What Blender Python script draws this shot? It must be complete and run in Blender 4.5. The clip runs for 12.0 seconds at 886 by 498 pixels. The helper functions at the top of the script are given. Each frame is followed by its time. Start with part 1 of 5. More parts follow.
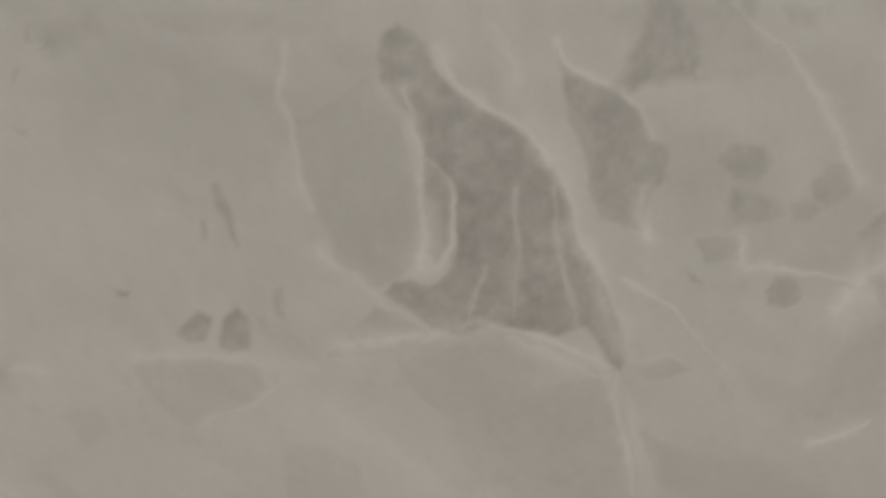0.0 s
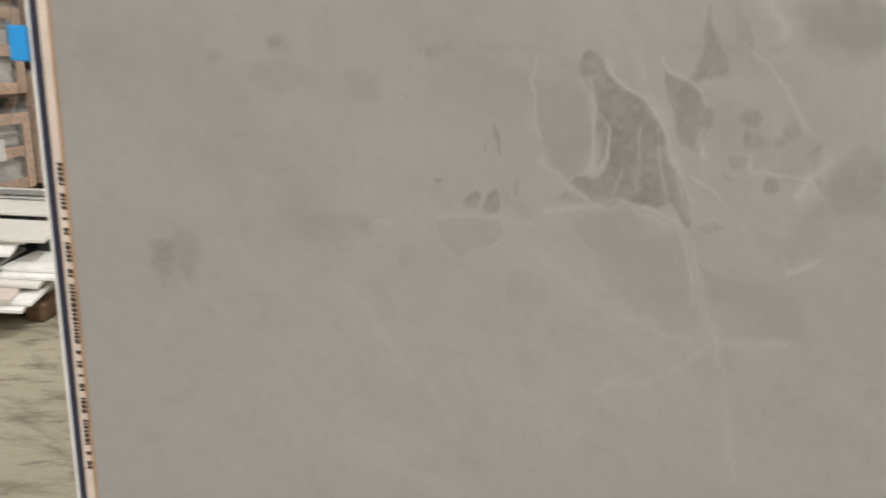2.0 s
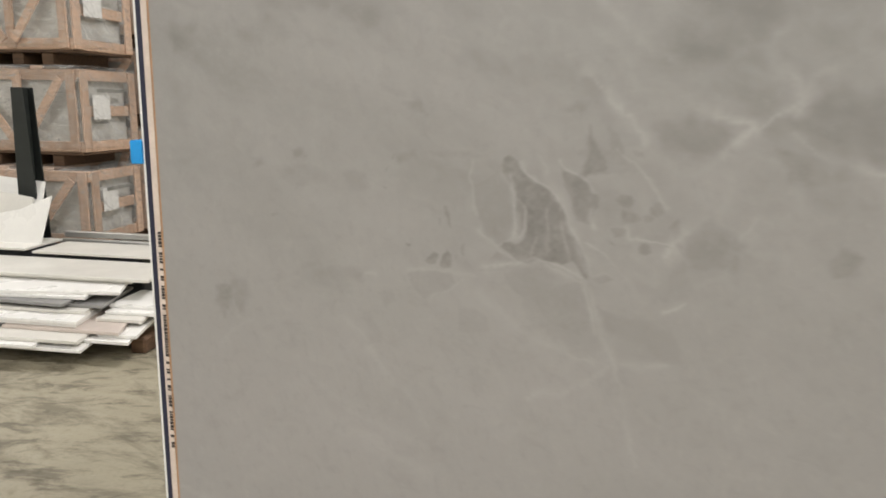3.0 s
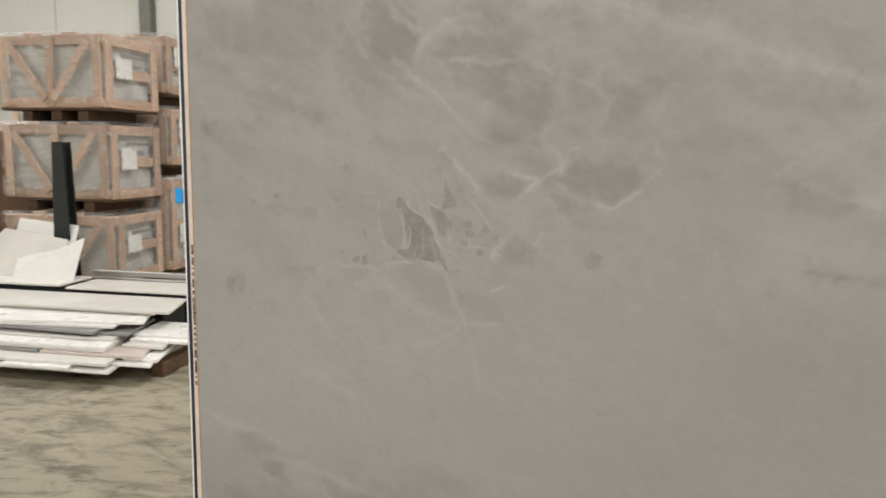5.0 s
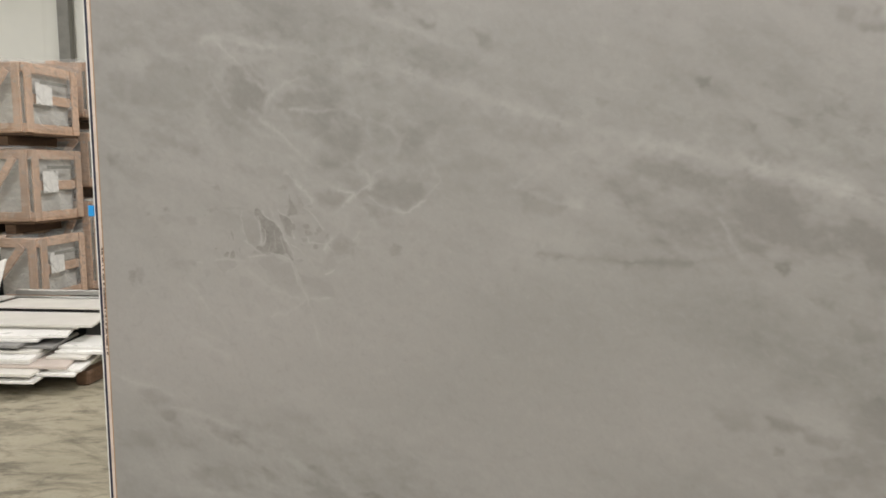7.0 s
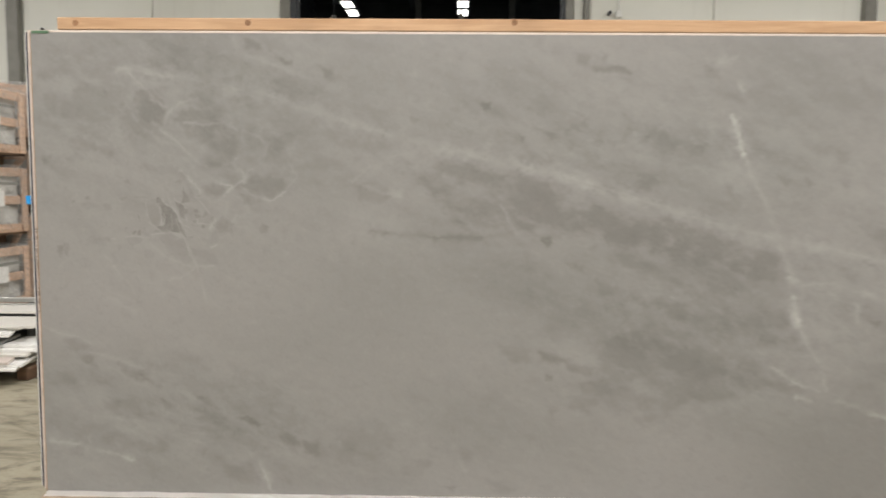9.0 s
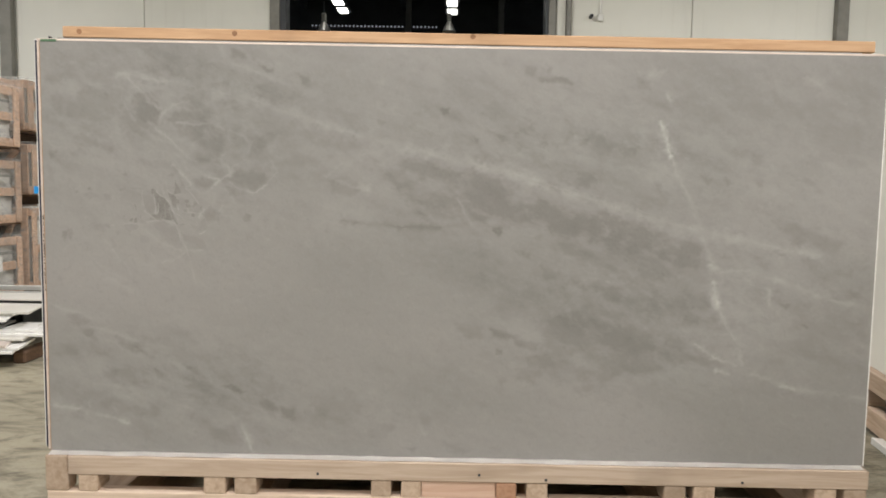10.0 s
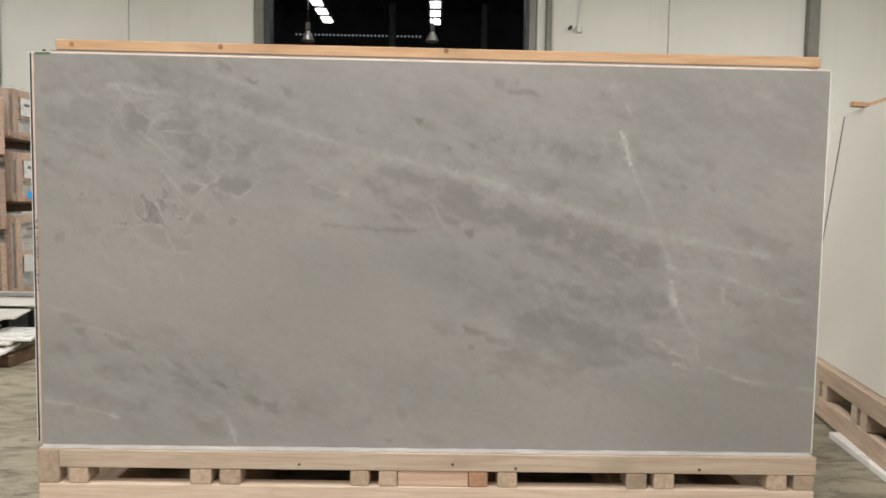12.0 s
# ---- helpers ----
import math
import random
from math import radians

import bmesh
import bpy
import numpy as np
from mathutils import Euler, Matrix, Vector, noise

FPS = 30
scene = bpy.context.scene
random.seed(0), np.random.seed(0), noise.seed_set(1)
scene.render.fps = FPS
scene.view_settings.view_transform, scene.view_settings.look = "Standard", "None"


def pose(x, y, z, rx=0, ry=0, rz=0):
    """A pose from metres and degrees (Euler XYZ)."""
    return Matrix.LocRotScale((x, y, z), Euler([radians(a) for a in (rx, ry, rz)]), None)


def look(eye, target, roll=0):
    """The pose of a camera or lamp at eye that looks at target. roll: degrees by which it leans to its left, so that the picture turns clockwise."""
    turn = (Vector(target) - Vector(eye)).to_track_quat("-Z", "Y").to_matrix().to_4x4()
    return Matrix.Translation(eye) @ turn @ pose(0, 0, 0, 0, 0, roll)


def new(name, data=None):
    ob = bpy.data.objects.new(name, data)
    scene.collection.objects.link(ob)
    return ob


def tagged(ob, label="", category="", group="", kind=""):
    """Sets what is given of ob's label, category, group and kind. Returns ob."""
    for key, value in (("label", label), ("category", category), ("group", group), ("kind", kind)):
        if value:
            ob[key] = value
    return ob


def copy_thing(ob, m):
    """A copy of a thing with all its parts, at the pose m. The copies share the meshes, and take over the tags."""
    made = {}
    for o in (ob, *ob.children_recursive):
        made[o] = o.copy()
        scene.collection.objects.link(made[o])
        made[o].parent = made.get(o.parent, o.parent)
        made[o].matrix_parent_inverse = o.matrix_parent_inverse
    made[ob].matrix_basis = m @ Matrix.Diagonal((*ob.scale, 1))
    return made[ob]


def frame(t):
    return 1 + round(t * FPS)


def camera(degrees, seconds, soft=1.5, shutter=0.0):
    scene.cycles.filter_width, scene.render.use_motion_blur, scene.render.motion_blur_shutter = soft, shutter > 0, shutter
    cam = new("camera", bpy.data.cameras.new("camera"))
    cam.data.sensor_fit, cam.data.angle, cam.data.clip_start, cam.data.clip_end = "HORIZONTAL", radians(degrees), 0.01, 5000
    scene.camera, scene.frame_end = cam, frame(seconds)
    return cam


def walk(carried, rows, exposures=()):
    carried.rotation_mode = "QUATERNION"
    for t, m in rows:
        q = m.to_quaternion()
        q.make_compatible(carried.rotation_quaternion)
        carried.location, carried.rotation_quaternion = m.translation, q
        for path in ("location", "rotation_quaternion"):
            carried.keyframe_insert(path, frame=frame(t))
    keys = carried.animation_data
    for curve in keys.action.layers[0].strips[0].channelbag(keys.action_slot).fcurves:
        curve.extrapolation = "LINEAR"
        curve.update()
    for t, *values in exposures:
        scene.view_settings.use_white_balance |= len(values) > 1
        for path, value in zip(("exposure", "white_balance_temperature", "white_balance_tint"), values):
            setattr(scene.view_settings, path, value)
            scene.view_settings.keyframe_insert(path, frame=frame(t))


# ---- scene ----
cam = camera(64.5, 12.0, 1.7, 0.5)
PATH = [
    (0, (0.459, 0.002, 1.442), (0.434, 1.866, 0.716), 1.0),
    (0.5, (0.45, -0.054, 1.434), (0.346, 1.808, 0.712), 1.1),
    (1, (0.422, -0.119, 1.417), (0.298, 1.761, 0.746), 1.0),
    (1.5, (0.364, -0.197, 1.375), (0.403, 1.732, 0.849), 1.5),
    (2, (0.345, -0.3065, 1.4115), (0.297, 1.6255, 0.8985), 2.35),
    (2.5, (0.361, -0.411, 1.464), (0.188, 1.528, 1.003), 0.5),
    (3, (0.485, -0.528, 1.48), (0.192, 1.408, 1.076), 1.0),
    (3.2, (0.517, -0.579, 1.478), (0.246, 1.364, 1.091), 0.4),
    (4.8, (0.700, -0.985, 1.505), (0.402, 0.972, 1.228), 0.2),
    (5, (0.745, -1.030, 1.510), (0.408, 0.924, 1.238), 0.9),
    (5.5, (0.895, -1.155, 1.529), (0.477, 0.787, 1.303), 0.9),
    (6, (0.985, -1.235, 1.525), (0.664, 0.727, 1.325), 1.1),
    (6.5, (1.031, -1.342, 1.54), (0.788, 0.63, 1.312), 1.1),
    (7, (1.069, -1.516, 1.525), (0.906, 0.465, 1.3), 0.0),
    (8.8, (1.461, -2.043, 1.456), (1.354, -0.053, 1.29), 0.4),
    (9, (1.47, -2.12, 1.435), (1.422, -0.127, 1.284), 0.3),
    (9.5, (1.505, -2.31, 1.439), (1.522, -0.317, 1.278), -0.1),
    (10, (1.582, -2.431, 1.426), (1.562, -0.437, 1.267), 0.9),
    (10.5, (1.66, -2.537, 1.417), (1.604, -0.546, 1.236), 0.8),
    (11, (1.662, -2.581, 1.413), (1.654, -0.588, 1.252), 0.7),
    (11.5, (1.63, -2.597, 1.416), (1.635, -0.603, 1.271), 0.3),
    (12, (1.624, -2.598, 1.413), (1.647, -0.603, 1.278), 0.9),
]
walk(cam, [(t, look(eye, target, roll)) for t, eye, target, roll in PATH])

# ---- light ----
world = bpy.data.worlds.new("world")
scene.world = world
world.use_nodes = True
world.node_tree.nodes["Background"].inputs["Color"].default_value = (0.75, 0.82, 0.9, 1)
world.node_tree.nodes["Background"].inputs["Strength"].default_value = 0.3
scene.view_settings.exposure = -0.05

HALL_X0, HALL_X1, HALL_Y0, WALL_Y, ROOF_Z = -13.0, 13.0, -12.0, 10.0, 6.4


def bay_lamp(x, y, z, watts, size_x=1.5, size_y=0.6):
    data = bpy.data.lights.new("bay_light", "AREA")
    data.shape, data.size, data.size_y, data.energy = "RECTANGLE", size_x, size_y, watts
    data.color = (1.0, 0.97, 0.965)
    lamp = new("bay_light", data)
    lamp.matrix_world = pose(x, y, z)
    return lamp


# ---- materials ----
class Nodes:
    """A small wrapper for writing node trees."""

    def __init__(self, name):
        self.mat = bpy.data.materials.new(name)
        self.mat.use_nodes = True
        self.tree = self.mat.node_tree
        self.bsdf = self.tree.nodes["Principled BSDF"]
        self.co = self.tree.nodes.new("ShaderNodeTexCoord").outputs["Object"]

    def node(self, kind, **values):
        n = self.tree.nodes.new(kind)
        for key, value in values.items():
            setattr(n, key, value)
        return n

    def plug(self, socket, value):
        if isinstance(value, bpy.types.NodeSocket):
            self.tree.links.new(value, socket)
        elif isinstance(value, (tuple, list)) and len(value) == 3 and len(socket.default_value) == 4:
            socket.default_value = (*value, 1)
        else:
            socket.default_value = value

    def math(self, op, a, b=0.0, c=0.0):
        n = self.node("ShaderNodeMath", operation=op)
        for s, v in zip(n.inputs, (a, b, c)):
            self.plug(s, v)
        return n.outputs[0]

    def mapped(self, scale=(1, 1, 1), turn=(0, 0, 0), shift=(0, 0, 0), co=None):
        r = self.node("ShaderNodeMapping")
        self.plug(r.inputs["Vector"], co or self.co)
        r.inputs["Rotation"].default_value = [radians(a) for a in turn]
        n = self.node("ShaderNodeMapping")
        self.plug(n.inputs["Vector"], r.outputs[0])
        n.inputs["Scale"].default_value, n.inputs["Location"].default_value = scale, shift
        return n.outputs[0]

    def noise(self, scale, detail=4.0, rough=0.55, co=None, warp=0.0):
        n = self.node("ShaderNodeTexNoise")
        self.plug(n.inputs["Vector"], co or self.co)
        for key, value in (("Scale", scale), ("Detail", detail), ("Roughness", rough), ("Distortion", warp)):
            n.inputs[key].default_value = value
        return n.outputs["Fac"]

    def ramp(self, value, lo, hi, a=0.0, b=1.0):
        n = self.node("ShaderNodeMapRange", interpolation_type="SMOOTHSTEP")
        for s, v in zip(n.inputs, (value, lo, hi, a, b)):
            self.plug(s, v)
        return n.outputs[0]

    def mix(self, fac, a, b, mode="MIX"):
        n = self.node("ShaderNodeMix", data_type="RGBA", blend_type=mode)
        self.plug(n.inputs[0], fac), self.plug(n.inputs[6], a), self.plug(n.inputs[7], b)
        return n.outputs[2]

    def random(self):
        return self.node("ShaderNodeObjectInfo").outputs["Random"]

    def attr(self, name):
        return self.node("ShaderNodeAttribute", attribute_name=name).outputs["Fac"]

    def bump(self, height, strength=0.3, distance=0.002):
        n = self.node("ShaderNodeBump")
        n.inputs["Strength"].default_value, n.inputs["Distance"].default_value = strength, distance
        self.plug(n.inputs["Height"], height)
        self.plug(self.bsdf.inputs["Normal"], n.outputs[0])

    def done(self, color, rough=0.5, metal=0.0, **more):
        self.plug(self.bsdf.inputs["Base Color"], color)
        self.plug(self.bsdf.inputs["Roughness"], rough)
        self.plug(self.bsdf.inputs["Metallic"], metal)
        for key, value in more.items():
            self.plug(self.bsdf.inputs[key.replace("_", " ")], value)
        return self.mat


def wood(name, pale, dark, along="x", knots=True):
    n = Nodes(name)
    stretch = {"x": (0.8, 14, 14), "y": (14, 0.8, 14), "z": (14, 14, 0.8)}[along]
    off = n.math("MULTIPLY", n.random(), 37.0)
    shift = n.node("ShaderNodeVectorMath", operation="ADD")
    n.plug(shift.inputs[0], n.co), n.plug(shift.inputs[1], off)
    co = shift.outputs[0]
    grain = n.noise(3.0, 5, 0.6, n.mapped(stretch, co=co), 0.6)
    fine = n.noise(14.0, 3, 0.6, n.mapped(stretch, co=co))
    blot = n.noise(3.0, 3, 0.5, co)
    color = n.mix(n.ramp(grain, 0.35, 0.7), pale, dark)
    color = n.mix(n.ramp(fine, 0.45, 0.75, 0, 0.35), color, dark)
    color = n.mix(n.ramp(blot, 0.5, 0.8, 0, 0.4), color, [c * 0.55 for c in dark])
    tint = n.ramp(n.random(), 0, 1, 0.8, 1.08)
    hsv = n.node("ShaderNodeHueSaturation")
    n.plug(hsv.inputs["Color"], color), n.plug(hsv.inputs["Value"], tint)
    n.bump(n.math("ADD", grain, n.math("MULTIPLY", fine, 0.5)), 0.35, 0.002)
    return n.done(hsv.outputs[0], 0.72)


def plain(name, color, rough=0.5, metal=0.0, vary=0.12, scale=6.0, relief=0.1):
    n = Nodes(name)
    big, fine = n.noise(scale, 4), n.noise(scale * 14, 3)
    c = n.mix(n.ramp(big, 0.3, 0.75), color, [v * (1 - vary) for v in color])
    c = n.mix(n.ramp(fine, 0.4, 0.8, 0, 0.5), c, [v * (1 - vary * 1.3) for v in color])
    n.bump(fine, relief, 0.001)
    return n.done(c, n.ramp(big, 0.3, 0.7, rough * 0.85, min(1, rough * 1.15)), metal)


def concrete_floor():
    n = Nodes("worn_concrete")
    big = n.noise(0.55, 5, 0.6)
    mid = n.noise(3.0, 8, 0.72, n.mapped((0.65, 1.5, 1), (0, 0, 12)), 0.5)
    streak = n.noise(6.0, 8, 0.70, n.mapped((0.6, 1.6, 1), (0, 0, -14)), 0.6)
    fine = n.noise(40, 4, 0.65)
    c = n.mix(n.ramp(big, 0.3, 0.7), (0.345, 0.31, 0.225), (0.26, 0.235, 0.17))
    c = n.mix(n.ramp(mid, 0.46, 0.64, 0, 0.68), c, (0.115, 0.10, 0.068))
    c = n.mix(n.ramp(streak, 0.50, 0.64, 0, 0.75), c, (0.085, 0.073, 0.05))
    c = n.mix(n.ramp(streak, 0.42, 0.3, 0, 0.5), c, (0.37, 0.335, 0.26))
    c = n.mix(n.ramp(fine, 0.45, 0.8, 0, 0.4), c, (0.16, 0.14, 0.10))
    n.bump(n.math("ADD", fine, streak), 0.25, 0.003)
    return n.done(c, n.ramp(mid, 0.35, 0.7, 0.42, 0.75))


def panel_wall():
    n = Nodes("white_wall_panel")
    big = n.noise(0.5, 4)
    drip = n.noise(2.0, 4, 0.6, n.mapped((3.0, 3.0, 0.15)))
    c = n.mix(n.ramp(big, 0.3, 0.7), (0.72, 0.72, 0.66), (0.66, 0.66, 0.60))
    c = n.mix(n.ramp(drip, 0.52, 0.8, 0, 0.35), c, (0.52, 0.51, 0.45))
    n.bump(n.noise(9, 3), 0.05, 0.004)
    return n.done(c, 0.55)


def film():
    """Thin cloudy stretch wrap over the crates."""
    n = Nodes("stretch_film")
    wrinkle = n.noise(5.0, 5, 0.6, n.mapped((1, 1, 2.2), (20, 0, 35)), 1.6)
    fold = n.noise(18.0, 4, 0.6, n.mapped((2.4, 2.4, 0.6), (0, 30, 0)), 1.0)
    n.bump(n.math("ADD", wrinkle, fold), 0.8, 0.012)
    n.mat.surface_render_method = "DITHERED"
    return n.done((0.78, 0.77, 0.73), 0.16, 0.0, Alpha=n.ramp(wrinkle, 0.38, 0.75, 0.05, 0.40))


def emitter(name, color, strength):
    n = Nodes(name)
    n.plug(n.bsdf.inputs["Emission Color"], color)
    n.bsdf.inputs["Emission Strength"].default_value = strength
    return n.done(color, 0.5)


PINE = wood("pale_pine", (0.63, 0.505, 0.395), (0.50, 0.38, 0.28))
PINE_Y = wood("pale_pine_end", (0.54, 0.415, 0.31), (0.41, 0.30, 0.21), "y")
PINE_WARM = wood("warm_pine", (0.63, 0.405, 0.235), (0.50, 0.30, 0.16))
PINE_RED = wood("reddish_pine", (0.50, 0.29, 0.18), (0.36, 0.19, 0.11), "y")
PINE_PINK = wood("pinkish_pine", (0.62, 0.44, 0.335), (0.52, 0.33, 0.235))
KNOT = wood("knot_wood", (0.34, 0.18, 0.09), (0.22, 0.11, 0.05))
CRATE_X = wood("crate_pine", (0.62, 0.43, 0.31), (0.47, 0.31, 0.21))
CRATE_Z = wood("crate_pine_upright", (0.62, 0.43, 0.31), (0.47, 0.31, 0.21), "z")
# brown pallet wood, darkened further to put the crate gaps' shade into it
PALLET_SHADED = wood("shaded_pallet_wood", (0.13, 0.072, 0.038), (0.075, 0.042, 0.022))
FLOOR = concrete_floor()
WALL = panel_wall()
STEEL_GREY = plain("grey_painted_steel", (0.22, 0.215, 0.19), 0.5, 0.0, 0.2)
STEEL_DARK = plain("dark_steel", (0.045, 0.05, 0.055), 0.5, 0.0, 0.25)
STEEL_BLACK = plain("black_painted_steel", (0.018, 0.022, 0.02), 0.45, 0.0, 0.3)
ALU = plain("brushed_aluminium", (0.55, 0.54, 0.51), 0.38, 0.6, 0.15)
# near black: the unlit depth of the far hall as a surface colour
HALL_GLOOM = plain("hall_gloom_tone", (0.05, 0.05, 0.05), 0.7, 0.0, 0.25, 1.0)
GREY_ROOF = plain("grey_roof_sheet", (0.36, 0.36, 0.34), 0.7, 0.0, 0.15, 1.0)
FOAM = plain("white_foam_strip", (0.88, 0.85, 0.81), 0.6, 0.0, 0.15, 9)
STONE_WHITE = plain("white_stone", (0.84, 0.83, 0.79), 0.28, 0.0, 0.08, 3.0, 0.04)
STONE_CREAM = plain("cream_stone", (0.68, 0.66, 0.60), 0.35, 0.0, 0.12, 3.0, 0.05)
STONE_PINK = plain("pinkish_stone", (0.60, 0.52, 0.46), 0.35, 0.0, 0.15, 4.0, 0.05)
STONE_GREY = plain("grey_stone", (0.26, 0.255, 0.245), 0.4, 0.0, 0.2, 5.0, 0.05)
STONE_POLISHED = plain("polished_white_stone", (0.66, 0.645, 0.585), 0.10, 0.0, 0.04, 1.5, 0.0)
TILE_PACK = plain("packed_grey_tiles", (0.60, 0.59, 0.55), 0.6, 0.0, 0.25, 2.5)
CARDBOARD = plain("brown_board", (0.125, 0.06, 0.03), 0.7, 0.0, 0.12, 2.0)
NAVY = plain("navy_edge_film", (0.02, 0.022, 0.05), 0.4, 0.0, 0.3)
PALE_EDGE = plain("pale_slab_edge", (0.72, 0.62, 0.54), 0.5, 0.0, 0.2, 20)
BROWN_EDGE = plain("brown_slab_edge", (0.40, 0.235, 0.13), 0.5, 0.0, 0.3, 20)
BLUE_TAPE = plain("blue_tape", (0.012, 0.30, 0.72), 0.45, 0.0, 0.15, 20)
GREEN_TAPE = plain("green_tape", (0.10, 0.20, 0.11), 0.5, 0.0, 0.2, 20)
INK = plain("black_ink", (0.035, 0.03, 0.03), 0.6, 0.0, 0.1, 20)
PAPER = plain("white_paper", (0.80, 0.79, 0.76), 0.6, 0.0, 0.05, 20)
YELLOW = plain("yellow_sign_paint", (0.65, 0.50, 0.06), 0.5, 0.0, 0.1, 20)
RED = plain("red_sign_paint", (0.50, 0.05, 0.04), 0.5, 0.0, 0.1, 20)
GREEN_SHEET = plain("green_plastic_sheet", (0.12, 0.24, 0.19), 0.5, 0.0, 0.3, 3)
BLACK_PLASTIC = plain("black_plastic", (0.02, 0.02, 0.022), 0.4, 0.0, 0.2)
WHITE_PLASTIC = plain("white_plastic", (0.75, 0.75, 0.72), 0.4, 0.0, 0.1)
WRAP = film()
LAMP_GLOW = emitter("lamp_diffuser", (1.0, 0.97, 0.9), 7.0)
DOT_GLOW = emitter("eaves_daylight", (0.85, 0.9, 1.0), 0.2)


# ---- mesh helpers ----
def box_bm(x0, x1, y0, y1, z0, z1, bevel=0.0, bm=None, m=None):
    bm = bm or bmesh.new()
    made = bmesh.ops.create_cube(bm, size=1.0)["verts"]
    for v in made:
        v.co = Vector((x0 + (v.co.x + 0.5) * (x1 - x0), y0 + (v.co.y + 0.5) * (y1 - y0), z0 + (v.co.z + 0.5) * (z1 - z0)))
    if bevel:
        edges = list({e for v in made for e in v.link_edges})
        out = bmesh.ops.bevel(bm, geom=edges, offset=bevel, segments=1, affect="EDGES")
        made = list({v for f in out["faces"] for v in f.verts} | {v for v in made if v.is_valid})
    if m is not None:
        bmesh.ops.transform(bm, matrix=m, verts=[v for v in made if v.is_valid])
    return bm


def sloped(bm, x1, drop):
    """Lowers the far top corner of a box."""
    top = max(v.co.z for v in bm.verts)
    for v in bm.verts:
        if v.co.x > x1 - 0.01 and v.co.z > top - 0.01:
            v.co.z -= drop
    return bm


def prism_bm(points, depth, m=None):
    """A flat outline in x and z, given a thickness along y."""
    bm = bmesh.new()
    face = bm.faces.new([bm.verts.new((x, 0, z)) for x, z in points])
    out = bmesh.ops.extrude_face_region(bm, geom=[face])
    bmesh.ops.translate(bm, verts=[v for v in out["geom"] if isinstance(v, bmesh.types.BMVert)], vec=(0, depth, 0))
    bmesh.ops.recalc_face_normals(bm, faces=bm.faces)
    if m is not None:
        bm.transform(m)
    return bm


def tube_bm(r, length, sides=12, m=None):
    bm = bmesh.new()
    bmesh.ops.create_cone(bm, cap_ends=True, segments=sides, radius1=r, radius2=r, depth=length)
    if m is not None:
        bm.transform(m)
    return bm


def mesh_of(name, bm, material):
    me = bpy.data.meshes.new(name)
    bm.to_mesh(me)
    bm.free()
    me.materials.append(material)
    return me


def part(name, bm, material, parent, label=""):
    ob = new(name, mesh_of(name, bm, material))
    ob.parent = parent
    return tagged(ob, label)


def thing(name, bm, material, label, category, group="", kind="", at=None):
    ob = new(name, mesh_of(name, bm, material))
    if at is not None:
        ob.matrix_world = at
    return tagged(ob, label, category, group, kind)


def holder(name, label, category, group="", kind="", at=None):
    ob = new(name)
    if at is not None:
        ob.matrix_world = at
    return tagged(ob, label, category, group, kind)


# ---- the hall ----
thing("floor", box_bm(HALL_X0, HALL_X1, HALL_Y0, 34, -0.2, 0), FLOOR, "worn olive-grey concrete floor with dark dusty stains", "floor", kind="structure")

DOOR_X0, DOOR_X1, DOOR_Z = -1.30, 3.10, 6.0
wall = holder("wall_north", "white panel wall with a wide dark doorway", "wall", kind="structure")
SEAMS = (HALL_X0, -11.6, -9.63, -7.9, -6.06, -3.8, -1.59)
for a, b in zip(SEAMS, SEAMS[1:]):
    part("wall_panel", box_bm(a + 0.006, b - 0.006, WALL_Y, WALL_Y + 0.12, 0, ROOF_Z - 0.9, 0.006), WALL, wall)
for a, b in ((3.35, 3.52), (3.6, 5.69), (5.69, 8.2), (8.2, 10.6), (10.6, HALL_X1)):
    part("wall_panel", box_bm(a + 0.006, b - 0.006, WALL_Y, WALL_Y + 0.12, 0, ROOF_Z - 0.9, 0.006), WALL, wall)
part("wall_backing", box_bm(HALL_X0, -1.35, WALL_Y + 0.121, WALL_Y + 0.2, 0, ROOF_Z), STEEL_GREY, wall)
part("wall_backing", box_bm(3.2, HALL_X1, WALL_Y + 0.121, WALL_Y + 0.2, 0, ROOF_Z), STEEL_GREY, wall)
part("wall_backing", box_bm(-1.6, 3.36, WALL_Y, WALL_Y + 0.2, DOOR_Z, ROOF_Z), WALL, wall)
part("eaves_beam", box_bm(3.55, HALL_X1, WALL_Y - 0.05, WALL_Y + 0.1, 5.12, 5.5, 0.01), STEEL_DARK, wall)
part("eaves_beam", box_bm(HALL_X0, -1.6, WALL_Y - 0.05, WALL_Y + 0.1, 5.12, 5.5, 0.01), STEEL_DARK, wall)
door = holder("door_1", "tall dark roller doorway with steel jambs", "doorway", kind="structure")
for x0, x1, mat in ((-1.59, -1.42, STEEL_GREY), (-1.42, -1.31, STEEL_DARK), (3.15, 3.21, STEEL_DARK), (3.21, 3.34, STEEL_GREY)):
    part("door_jamb", box_bm(x0 + 0.002, x1 - 0.002, WALL_Y - 0.09, WALL_Y + 0.22, 0, DOOR_Z - 0.004, 0.008), mat, door)
for x in (8.11, -6.26, -9.83):
    thing("wall_post", box_bm(x, x + 0.2, WALL_Y - 0.14, WALL_Y - 0.003, 0, 5.1, 0.008), STEEL_GREY, "grey painted steel wall column", "column", "columns along the wall", "structure")
thing("downpipe", tube_bm(0.05, 5.1, 14, pose(3.56, WALL_Y - 0.06, 2.55)), STEEL_GREY, "grey steel pipe beside the doorway", "pipe", kind="structure")
